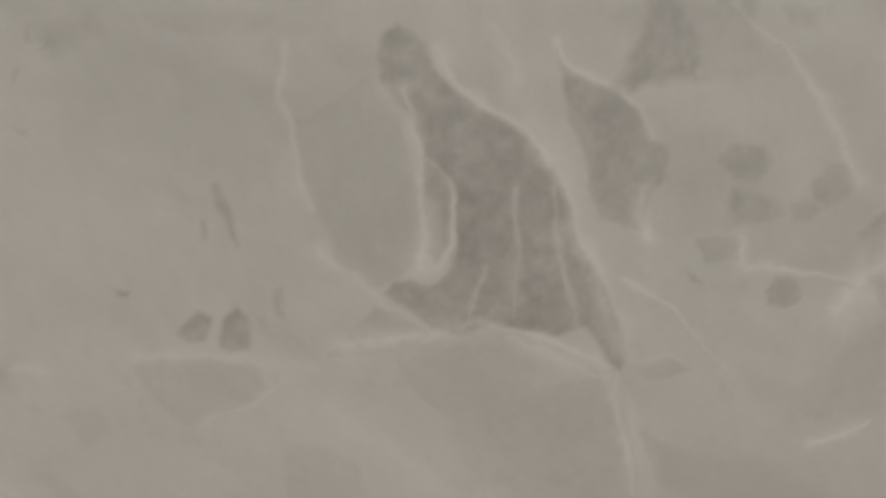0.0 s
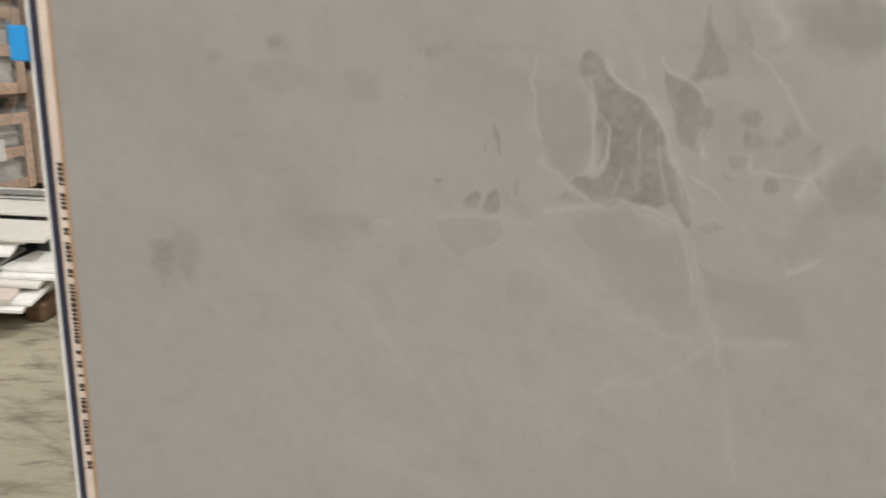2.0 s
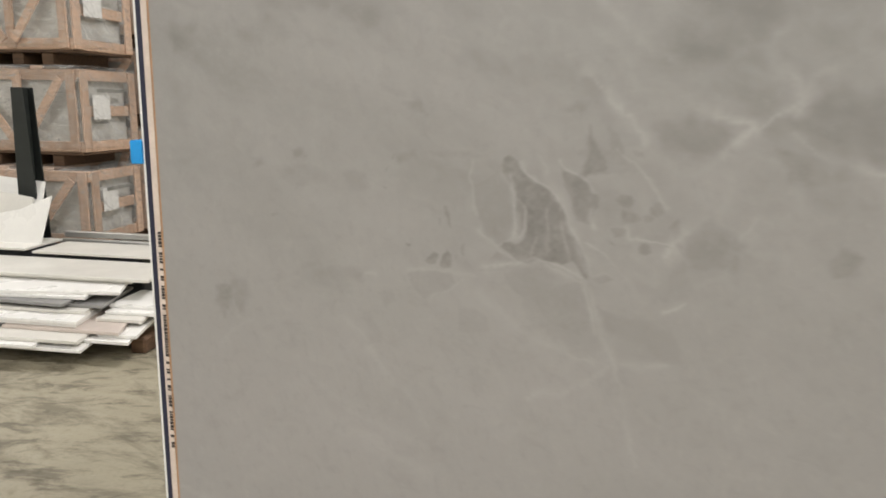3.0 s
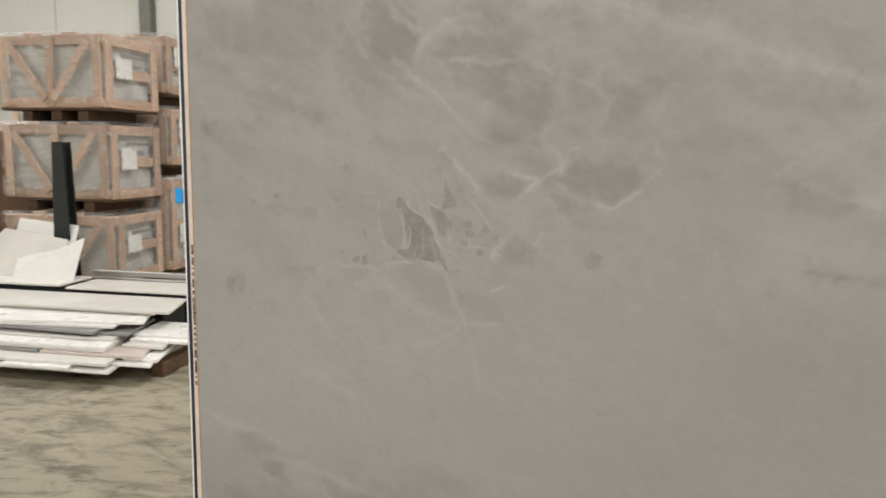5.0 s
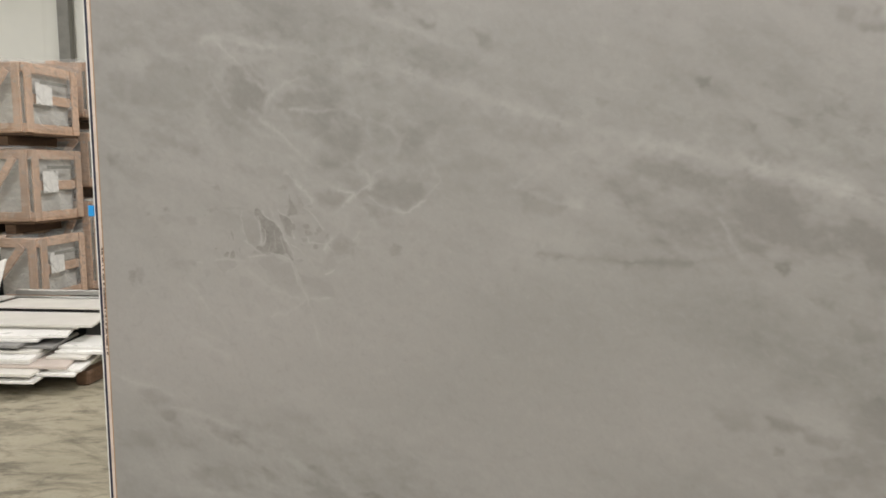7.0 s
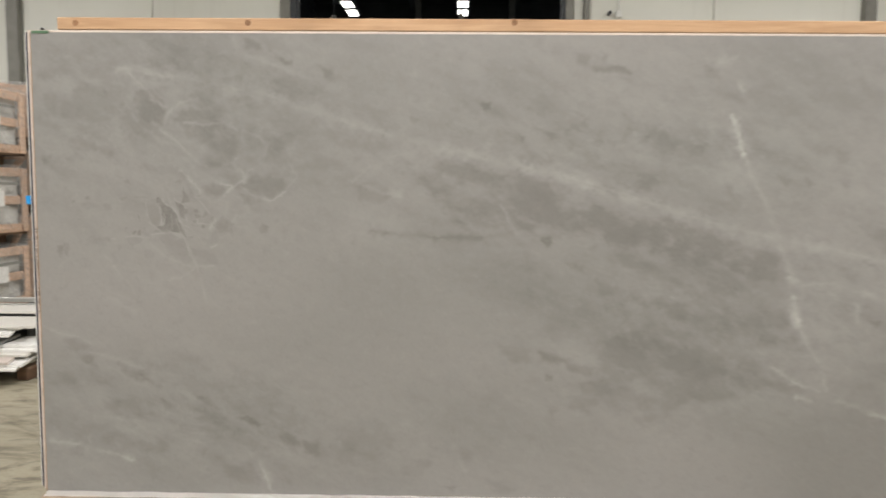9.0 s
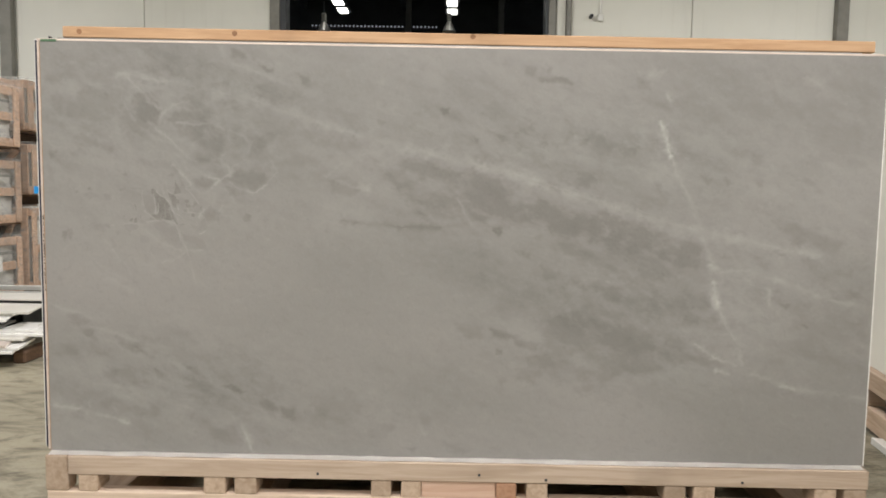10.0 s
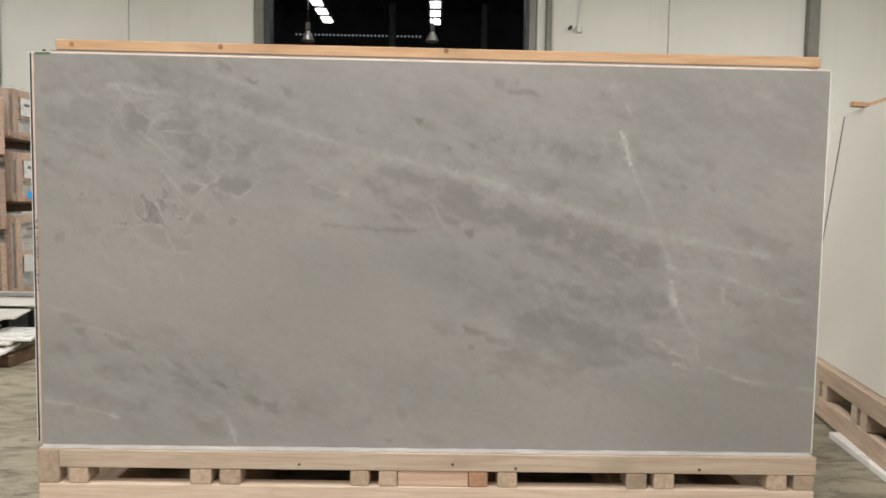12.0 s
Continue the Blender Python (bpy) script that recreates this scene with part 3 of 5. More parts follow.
patch(0.2, 0.0141, (1.266, 1.751), (1.353, 1.768), (1.356, 1.730), (1.295, 1.726))
patch(0.24, 0.0106, (0.089, 0.929), (0.145, 0.948), (0.172, 0.911), (0.116, 0.892))
patch(0.18, 0.0141, (0.020, 0.826), (0.101, 0.810), (0.142, 0.772), (0.020, 0.755))
patch(0.26, 0.0082, (0.151, 0.882), (0.185, 0.873), (0.212, 0.836), (0.171, 0.845))
patch(0.18, 0.0106, (0.279, 0.844), (0.397, 0.831), (0.449, 0.809), (0.319, 0.793))
vein(0.3, 0.0059, (0.346, 1.846), (0.400, 1.800), (0.430, 1.755), (0.466, 1.733))
vein(0.25, 0.0059, (0.322, 1.768), (0.358, 1.700), (0.371, 1.683))
vein(0.25, 0.0059, (0.466, 1.688), (0.484, 1.716), (0.524, 1.748), (0.581, 1.758))
vein(0.25, 0.0071, (0.455, 1.649), (0.514, 1.615), (0.574, 1.548), (0.620, 1.521))
vein(0.25, 0.0059, (0.531, 1.677), (0.617, 1.671), (0.673, 1.670), (0.718, 1.648))
vein(0.34, 0.0071, (0.740, 1.648), (0.790, 1.627), (0.818, 1.595), (0.793, 1.546), (0.745, 1.512), (0.740, 1.479))
vein(0.3, 0.0059, (0.722, 1.523), (0.740, 1.490), (0.701, 1.466), (0.656, 1.471))
vein(0.25, 0.0047, (0.877, 1.449), (0.825, 1.414), (0.769, 1.429), (0.735, 1.456))
vein(0.15, 0.0047, (0.877, 1.455), (0.918, 1.494), (0.873, 1.557), (0.829, 1.589))
vein(0.15, 0.0071, (0.395, 1.655), (0.467, 1.609), (0.574, 1.520), (0.644, 1.476))
vein(0.3, 0.0059, (0.516, 1.513), (0.575, 1.469), (0.587, 1.441))
vein(0.3, 0.0047, (0.668, 1.432), (0.696, 1.466))
vein(0.3, 0.0047, (0.613, 1.315), (0.630, 1.345))
vein(0.2, 0.0047, (0.688, 1.341), (0.704, 1.365))
vein(0.15, 0.0212, (0.692, 1.815), (0.801, 1.770), (0.958, 1.736), (1.110, 1.683))
vein(0.25, 0.0071, (1.103, 1.477), (1.140, 1.509), (1.168, 1.530))
vein(0.18, 0.0118, (1.122, 1.477), (1.202, 1.448), (1.270, 1.435))
vein(0.2, 0.0071, (0.020, 0.981), (0.076, 0.954), (0.145, 0.941), (0.186, 0.919))
vein(0.12, 0.0118, (0.188, 1.132), (0.254, 1.086), (0.345, 1.030))
vein(0.1, 0.0141, (0.371, 1.145), (0.447, 1.101))
vein(0.15, 0.0071, (0.185, 0.886), (0.292, 0.858), (0.371, 0.828))
# flakes, streaks and veins over the whole slab
patch(0.4, 0.0087, (0.831, 1.918), (0.895, 1.888), (0.910, 1.857), (0.863, 1.877))
patch(0.28, 0.0109, (0.746, 1.953), (0.799, 1.939), (0.810, 1.918), (0.756, 1.928))
patch(0.3, 0.0109, (0.992, 1.868), (1.034, 1.848), (1.056, 1.817), (1.013, 1.822))
patch(0.2, 0.0174, (0.617, 1.905), (0.692, 1.885), (0.681, 1.832), (0.616, 1.842))
patch(0.25, 0.0087, (0.444, 1.797), (0.487, 1.798), (0.475, 1.756), (0.443, 1.766))
patch(0.22, 0.0131, (0.348, 1.859), (0.401, 1.850), (0.433, 1.818), (0.369, 1.828))
patch(0.17, 0.0305, (0.187, 1.878), (0.294, 1.869), (0.358, 1.817), (0.335, 1.754), (0.420, 1.691), (0.506, 1.650), (0.440, 1.606), (0.289, 1.647), (0.205, 1.730))
patch(0.25, 0.0131, (0.137, 1.612), (0.202, 1.613), (0.201, 1.585), (0.136, 1.591))
patch(0.2, 0.0131, (0.076, 1.750), (0.107, 1.729), (0.095, 1.686), (0.064, 1.707))
patch(0.18, 0.0131, (0.852, 1.814), (0.938, 1.773), (0.916, 1.741), (0.863, 1.761))
patch(0.35, 0.0087, (1.292, 1.697), (1.329, 1.683), (1.320, 1.666), (1.290, 1.674))
patch(0.4, 0.0087, (1.442, 1.744), (1.485, 1.738), (1.474, 1.717), (1.442, 1.727))
patch(0.4, 0.0065, (1.549, 1.750), (1.577, 1.744), (1.570, 1.725), (1.549, 1.729))
patch(0.22, 0.0109, (1.689, 1.678), (1.754, 1.657), (1.775, 1.643), (1.711, 1.650))
patch(0.3, 0.0065, (1.658, 1.645), (1.690, 1.635), (1.679, 1.620))
patch(0.2, 0.0174, (1.131, 1.638), (1.217, 1.650), (1.239, 1.586), (1.153, 1.574))
patch(0.25, 0.0109, (1.850, 1.905), (1.889, 1.895), (1.881, 1.870), (1.851, 1.876))
patch(0.3, 0.0087, (1.929, 1.913), (1.971, 1.907), (1.961, 1.882), (1.936, 1.885))
patch(0.32, 0.0109, (1.909, 1.856), (2.015, 1.861), (2.026, 1.849), (1.916, 1.843))
patch(0.3, 0.0087, (2.008, 1.725), (2.051, 1.715), (2.041, 1.693), (2.013, 1.702))
patch(0.35, 0.0087, (2.064, 1.647), (2.107, 1.642), (2.097, 1.620), (2.071, 1.626))
patch(0.25, 0.0087, (2.021, 1.672), (2.053, 1.666), (2.043, 1.651))
patch(0.25, 0.0087, (1.953, 1.643), (1.990, 1.633), (1.980, 1.612))
patch(0.18, 0.0174, (1.439, 1.937), (1.493, 1.917), (1.504, 1.875), (1.451, 1.875))
patch(0.22, 0.0109, (1.848, 1.722), (1.892, 1.706), (1.871, 1.689))
patch(0.3, 0.0261, (1.240, 1.533), (1.412, 1.546), (1.671, 1.518), (1.910, 1.414), (2.192, 1.343), (2.453, 1.293), (2.584, 1.252), (2.524, 1.143), (2.305, 1.204), (2.022, 1.265), (1.761, 1.326), (1.588, 1.312), (1.458, 1.342), (1.348, 1.448))
patch(0.2, 0.0174, (1.121, 1.466), (1.197, 1.489), (1.240, 1.447), (1.197, 1.414), (1.132, 1.428))
patch(0.55, 0.0087, (1.736, 1.299), (1.772, 1.304), (1.788, 1.278), (1.758, 1.265))
patch(0.22, 0.0109, (1.829, 1.207), (1.894, 1.197), (1.906, 1.165), (1.840, 1.179))
patch(0.22, 0.0131, (1.928, 1.154), (2.004, 1.134), (1.995, 1.090), (1.940, 1.111))
patch(0.2, 0.0174, (2.001, 1.243), (2.131, 1.223), (2.154, 1.180), (2.024, 1.189))
patch(0.25, 0.0174, (2.027, 1.090), (2.157, 1.114), (2.223, 1.072), (2.115, 1.048))
patch(0.2, 0.0174, (2.160, 1.005), (2.271, 0.963), (2.229, 0.918), (2.140, 0.960))
patch(0.22, 0.0348, (1.944, 0.935), (2.139, 1.004), (2.294, 0.919), (2.535, 0.879), (2.670, 0.793), (2.540, 0.768), (2.323, 0.741), (2.149, 0.671), (1.994, 0.735), (1.925, 0.846))
patch(0.16, 0.0392, (2.152, 1.245), (2.564, 1.209), (2.593, 1.056), (2.533, 0.923), (2.314, 0.963), (2.157, 1.093))
patch(0.2, 0.0174, (1.617, 0.918), (1.704, 0.908), (1.695, 0.853), (1.629, 0.863))
patch(0.34, 0.0152, (1.737, 0.904), (1.825, 0.888), (1.815, 0.866), (1.749, 0.882))
patch(0.3, 0.0174, (1.814, 0.888), (1.946, 0.857), (1.925, 0.828), (1.837, 0.855))
patch(0.3, 0.0109, (2.001, 0.858), (2.056, 0.848), (2.035, 0.814))
patch(0.35, 0.0065, (1.761, 0.820), (1.790, 0.816), (1.784, 0.794), (1.761, 0.798))
patch(0.22, 0.0131, (1.840, 0.744), (1.949, 0.757), (1.929, 0.689), (1.852, 0.706))
patch(0.2, 0.0131, (2.061, 0.692), (2.149, 0.682), (2.128, 0.648), (2.062, 0.658))
patch(0.3, 0.0087, (2.256, 0.763), (2.322, 0.759), (2.301, 0.737), (2.268, 0.740))
patch(0.28, 0.0087, (2.398, 0.776), (2.474, 0.773), (2.453, 0.753))
patch(0.22, 0.0109, (1.775, 0.686), (1.808, 0.698), (1.798, 0.653))
patch(0.26, 0.0109, (2.146, 0.783), (2.274, 0.874), (2.471, 0.856), (2.561, 0.791), (2.475, 0.767), (2.388, 0.752), (2.279, 0.732), (2.171, 0.671))
patch(0.26, 0.0109, (1.987, 0.958), (2.096, 0.982), (2.141, 0.927), (2.032, 0.914))
patch(0.26, 0.0109, (1.882, 0.800), (1.981, 0.813), (2.004, 0.769), (1.905, 0.756))
patch(0.24, 0.0109, (2.136, 1.092), (2.267, 1.062), (2.247, 1.006), (2.160, 1.027))
patch(0.24, 0.0109, (2.285, 1.160), (2.416, 1.141), (2.439, 1.097), (2.331, 1.096))
patch(0.22, 0.0131, (3.023, 1.086), (3.175, 1.077), (3.178, 1.034), (3.048, 1.042))
patch(0.3, 0.0087, (2.854, 1.021), (2.898, 1.018), (2.888, 1.000))
patch(0.35, 0.0087, (2.934, 0.939), (2.967, 0.931), (2.958, 0.909))
patch(0.2, 0.0174, (2.914, 1.505), (3.010, 1.496), (3.002, 1.453), (2.927, 1.462))
patch(0.22, 0.0087, (2.722, 1.502), (2.787, 1.486), (2.755, 1.468))
patch(0.25, 0.0087, (2.615, 1.500), (2.658, 1.484), (2.627, 1.466))
patch(0.25, 0.0087, (2.529, 1.501), (2.572, 1.493), (2.563, 1.472))
patch(0.2, 0.0152, (2.717, 1.598), (2.804, 1.567), (2.784, 1.535), (2.719, 1.555))
patch(0.25, 0.0109, (2.270, 1.865), (2.323, 1.855), (2.324, 1.828), (2.281, 1.834))
patch(0.25, 0.0087, (2.247, 1.612), (2.290, 1.608), (2.280, 1.580))
patch(0.2, 0.0109, (2.337, 1.485), (2.381, 1.475), (2.371, 1.443))
patch(0.13, 0.0653, (2.597, 1.870), (3.152, 1.940), (3.156, 1.541), (2.974, 1.559), (2.858, 1.748), (2.646, 1.744))
patch(0.2, 0.0218, (2.816, 1.343), (2.989, 1.313), (3.099, 1.261), (3.059, 1.217), (2.884, 1.257))
patch(0.14, 0.0392, (2.898, 1.018), (3.181, 0.979), (3.183, 0.780), (2.907, 0.841))
patch(0.35, 0.0109, (0.294, 0.838), (0.371, 0.829), (0.399, 0.778), (0.348, 0.777))
patch(0.22, 0.0109, (0.383, 0.847), (0.460, 0.841), (0.438, 0.814))
patch(0.2, 0.0131, (0.182, 0.814), (0.237, 0.781), (0.214, 0.747), (0.181, 0.769))
patch(0.22, 0.0109, (0.425, 0.729), (0.491, 0.707), (0.491, 0.674), (0.447, 0.688))
patch(0.28, 0.0109, (0.547, 0.742), (0.592, 0.732), (0.647, 0.688), (0.613, 0.687))
patch(0.42, 0.0087, (0.691, 0.666), (0.735, 0.662), (0.791, 0.630), (0.746, 0.633))
patch(0.25, 0.0109, (0.835, 0.601), (0.902, 0.591), (0.913, 0.557), (0.857, 0.561))
patch(0.28, 0.0131, (0.924, 0.585), (0.990, 0.577), (0.990, 0.536), (0.935, 0.539))
patch(0.2, 0.0174, (0.333, 0.569), (0.467, 0.594), (0.455, 0.526), (0.354, 0.524))
patch(0.22, 0.0109, (0.545, 0.561), (0.589, 0.539), (0.567, 0.519))
patch(0.22, 0.0174, (0.644, 0.484), (0.756, 0.497), (0.800, 0.418), (0.666, 0.427))
patch(0.16, 0.0261, (1.046, 0.594), (1.201, 0.631), (1.268, 0.541), (1.157, 0.494), (1.046, 0.503))
patch(0.2, 0.0174, (1.268, 0.519), (1.380, 0.509), (1.358, 0.441), (1.269, 0.462))
patch(0.18, 0.0174, (1.445, 0.567), (1.534, 0.546), (1.513, 0.501), (1.457, 0.511))
patch(0.2, 0.0131, (0.064, 0.541), (0.154, 0.554), (0.153, 0.508), (0.074, 0.495))
patch(0.15, 0.0174, (0.236, 0.748), (0.358, 0.705), (0.335, 0.659), (0.246, 0.680))
patch(0.25, 0.0087, (1.425, 0.419), (1.470, 0.420), (1.459, 0.395))
patch(0.18, 0.0131, (1.558, 0.456), (1.670, 0.413), (1.603, 0.398))
streak(0.3, 0.0109, (1.165, 1.316), (1.263, 1.300), (1.415, 1.294), (1.545, 1.296))
streak(0.15, 0.0109, (1.545, 1.296), (1.653, 1.306), (1.805, 1.300))
vein(0.25, 0.0196, (0.316, 1.859), (0.509, 1.830), (0.766, 1.781), (0.981, 1.720), (1.153, 1.659), (1.368, 1.603), (1.584, 1.559), (1.757, 1.508), (1.930, 1.457))
vein(0.29, 0.0218, (1.368, 1.603), (1.627, 1.549), (1.908, 1.479), (2.191, 1.386), (2.452, 1.315), (2.734, 1.255), (2.995, 1.205))
vein(0.15, 0.0131, (1.692, 1.539), (1.929, 1.490), (2.147, 1.418))
vein(0.22, 0.0065, (2.299, 1.377), (2.452, 1.315), (2.539, 1.291))
vein(0.18, 0.0109, (2.538, 1.316), (2.734, 1.266), (2.930, 1.204))
vein(0.28, 0.0131, (2.632, 1.144), (2.740, 1.146), (2.893, 1.094), (3.026, 1.042), (3.179, 1.012))
vein(0.18, 0.0131, (0.703, 1.959), (0.724, 1.917), (0.895, 1.846), (1.067, 1.785))
vein(0.2, 0.0196, (0.616, 1.810), (0.809, 1.750), (1.002, 1.721))
vein(0.75, 0.0109, (2.371, 1.709), (2.391, 1.646), (2.415, 1.582))
vein(0.3, 0.0098, (2.415, 1.582), (2.443, 1.508), (2.495, 1.413), (2.538, 1.316))
vein(0.35, 0.0087, (2.495, 1.413), (2.519, 1.349))
vein(0.3, 0.0109, (2.538, 1.316), (2.559, 1.230), (2.591, 1.176))
vein(0.5, 0.0109, (2.583, 1.165), (2.601, 1.155))
vein(0.66, 0.0131, (2.597, 1.100), (2.603, 1.056), (2.621, 1.002))
vein(0.35, 0.0087, (2.629, 0.980), (2.664, 0.914), (2.683, 0.882))
vein(0.4, 0.0152, (2.707, 0.838), (2.718, 0.793))
vein(0.4, 0.0087, (2.389, 1.804), (2.398, 1.783))
vein(0.28, 0.0152, (2.322, 1.876), (2.375, 1.887))
vein(0.35, 0.0087, (2.536, 0.857), (2.604, 0.814), (2.693, 0.782))
vein(0.4, 0.0087, (2.617, 0.758), (2.673, 0.744))
vein(0.14, 0.0174, (2.469, 0.911), (2.621, 0.903), (2.775, 0.883))
vein(0.5, 0.0087, (2.871, 0.700), (2.927, 0.690))
vein(0.22, 0.0109, (2.760, 0.738), (2.871, 0.707), (3.026, 0.676), (3.200, 0.657))
vein(0.25, 0.0087, (2.808, 1.071), (2.815, 1.016))
vein(0.25, 0.0087, (2.675, 1.145), (2.731, 1.102))
vein(0.2, 0.0087, (1.608, 1.409), (1.664, 1.313))
vein(0.15, 0.0131, (1.153, 1.488), (1.239, 1.565), (1.325, 1.587))
vein(0.2, 0.0196, (2.913, 1.884), (2.957, 1.854))
vein(0.18, 0.0152, (2.172, 1.311), (2.183, 1.285))
vein(0.3, 0.0087, (0.031, 0.574), (0.176, 0.543), (0.321, 0.505))
vein(0.45, 0.0087, (0.287, 0.513), (0.327, 0.505))
vein(0.25, 0.0065, (0.170, 0.584), (0.187, 0.539))
vein(0.45, 0.0087, (0.779, 0.498), (0.801, 0.441), (0.816, 0.396))
vein(0.15, 0.0174, (0.712, 0.519), (0.779, 0.543), (0.868, 0.534))
vein(0.12, 0.0196, (0.492, 0.752), (0.713, 0.644), (0.846, 0.544))
vein(0.14, 0.0131, (0.223, 0.657), (0.445, 0.605), (0.712, 0.519))
vein(0.15, 0.0065, (1.457, 0.556), (1.491, 0.477))
vein(0.12, 0.0131, (0.250, 0.838), (0.403, 0.751), (0.557, 0.664))


def marble():
    n = Nodes("grey_marble")
    dark, pale, net, calm = n.attr("dark"), n.attr("pale"), n.attr("net"), n.attr("calm")
    lively = n.math("SUBTRACT", 1.0, calm)
    tilt = (0, -22, 0)
    cloud = n.noise(1.3, 4, 0.5, n.mapped((0.6, 1, 1.3), tilt), 0.4)
    band = n.noise(2.6, 4, 0.55, n.mapped((0.35, 1, 1.5), tilt), 0.5)
    flow = n.noise(6.5, 6, 0.62, n.mapped((0.62, 1, 1.3), tilt), 0.5)
    fleck = n.noise(17.0, 5, 0.6, n.mapped((0.75, 1, 1.2), (0, -30, 0)), 0.3)
    speck = n.noise(85.0, 5, 0.62, n.mapped((1.2, 1, 0.7), (0, 15, 0)))
    grit = n.noise(300.0, 2, 0.6)
    c = n.mix(n.ramp(cloud, 0.3, 0.72), (0.279, 0.270, 0.257), (0.222, 0.217, 0.204))
    c = n.mix(n.math("MULTIPLY", lively, n.ramp(band, 0.45, 0.68, 0, 0.42)), c, (0.182, 0.179, 0.166))
    c = n.mix(n.ramp(band, 0.46, 0.32, 0, 0.4), c, (0.306, 0.301, 0.284))
    c = n.mix(n.math("MULTIPLY", lively, n.ramp(flow, 0.49, 0.68, 0, 0.40)), c, (0.170, 0.166, 0.154))
    c = n.mix(n.math("MULTIPLY", lively, n.ramp(flow, 0.46, 0.30, 0, 0.42)), c, (0.329, 0.325, 0.308))
    some = n.math("MULTIPLY", lively, n.ramp(band, 0.40, 0.56))
    c = n.mix(n.math("MULTIPLY", some, n.ramp(fleck, 0.53, 0.66, 0, 0.40)), c, (0.149, 0.144, 0.134))
    c = n.mix(n.math("MULTIPLY", lively, n.ramp(fleck, 0.42, 0.32, 0, 0.35)), c, (0.321, 0.318, 0.300))
    c = n.mix(n.math("MULTIPLY", calm, n.ramp(cloud, 0.3, 0.6, 0.55, 0.35)), c, (0.312, 0.295, 0.281))
    haze = n.noise(34.0, 5, 0.62, n.mapped((0.8, 1, 1.1), (0, -25, 0)), 0.6)
    c = n.mix(n.ramp(haze, 0.49, 0.74, 0, 0.22), c, (0.190, 0.180, 0.168))
    c = n.mix(n.ramp(haze, 0.46, 0.28, 0, 0.20), c, (0.345, 0.330, 0.312))
    # a network of healed cracks in the broken zone
    cells = n.node("ShaderNodeTexVoronoi", feature="DISTANCE_TO_EDGE")
    warp = n.node("ShaderNodeTexNoise")
    n.plug(warp.inputs["Vector"], n.co)
    warp.inputs["Scale"].default_value, warp.inputs["Detail"].default_value = 9.0, 5.0
    add = n.node("ShaderNodeVectorMath", operation="MULTIPLY_ADD")
    n.plug(add.inputs[0], warp.outputs["Color"]), n.plug(add.inputs[2], n.co)
    add.inputs[1].default_value = (0.14, 0.0, 0.14)
    n.plug(cells.inputs["Vector"], n.mapped((0.8, 0.0, 1.15), tilt, co=add.outputs[0]))
    cells.inputs["Scale"].default_value = 13.0
    crack = n.math("MULTIPLY", net, n.ramp(cells.outputs["Distance"], 0.14, 0.0, 0, 0.20))
    core = n.math("MULTIPLY", net, n.ramp(cells.outputs["Distance"], 0.10, 0.34, 0, 0.2))
    c = n.mix(n.math("MULTIPLY", core, n.ramp(flow, 0.4, 0.6)), c, (0.153, 0.148, 0.137))
    c = n.mix(n.math("MULTIPLY", crack, n.ramp(fleck, 0.35, 0.6)), c, (0.352, 0.349, 0.332))
    inner = n.math("MULTIPLY", dark, n.ramp(speck, 0.34, 0.66, 1.0, 0.74))
    c = n.mix(inner, c, (0.118, 0.110, 0.100))
    c = n.mix(n.math("MULTIPLY", pale, n.ramp(speck, 0.25, 0.6, 0.6, 1.0)), c, (0.530, 0.515, 0.495))
    c = n.mix(n.ramp(speck, 0.5, 0.75, 0, 0.14), c, (0.153, 0.149, 0.138))
    c = n.mix(n.ramp(speck, 0.46, 0.28, 0, 0.10), c, (0.40, 0.385, 0.36))
    c = n.mix(n.ramp(grit, 0.5, 0.8, 0, 0.07), c, (0.153, 0.149, 0.138))
    return n.done(c, n.ramp(flow, 0.3, 0.7, 0.36, 0.46))


def glow_zone(cx, cz, rx, rz):
    """A soft oval weight over the slab."""
    wob = 0.5 * value_noise(UU, VV, 4, 91) + 0.3 * value_noise(UU, VV, 11, 92)
    return np.exp(-(((UU - cx) / rx) ** 2 + ((VV - cz) / rz) ** 2) * (1 + wob))


NET = np.clip(0.7 * glow_zone(0.66, 1.36, 0.1, 0.11) + glow_zone(0.68, 1.46, 0.24, 0.17) + 0.8 * glow_zone(0.55, 1.65, 0.28, 0.16) + 0.35 * glow_zone(2.5, 1.1, 0.5, 0.35), 0, 1)
LIVELY = 0.3 + sum(0.65 * glow_zone(*z) for z in ((0.45, 1.75, 0.6, 0.25), (0.65, 0.66, 0.65, 0.2), (2.4, 1.05, 0.7, 0.32), (2.1, 1.6, 0.8, 0.2)))
LIVELY -= 0.4 * np.clip(glow_zone(1.15, 0.85, 0.45, 0.28) + glow_zone(0.3, 1.1, 0.4, 0.16) + glow_zone(2.8, 0.5, 0.7, 0.14), 0, 1)
LIVELY = np.clip(LIVELY, 0, 1)
# flakes strewn along the flow of the stone
DARK = np.maximum(DARK, 0.5 * LIVELY * np.clip(FLAKES + 0.02, 0, 0.8))
PALE = np.maximum(PALE, 0.16 * LIVELY * np.clip(-FLAKES - 0.02, 0, 0.8))
CALM = 1 - np.clip(LIVELY, 0, 1)


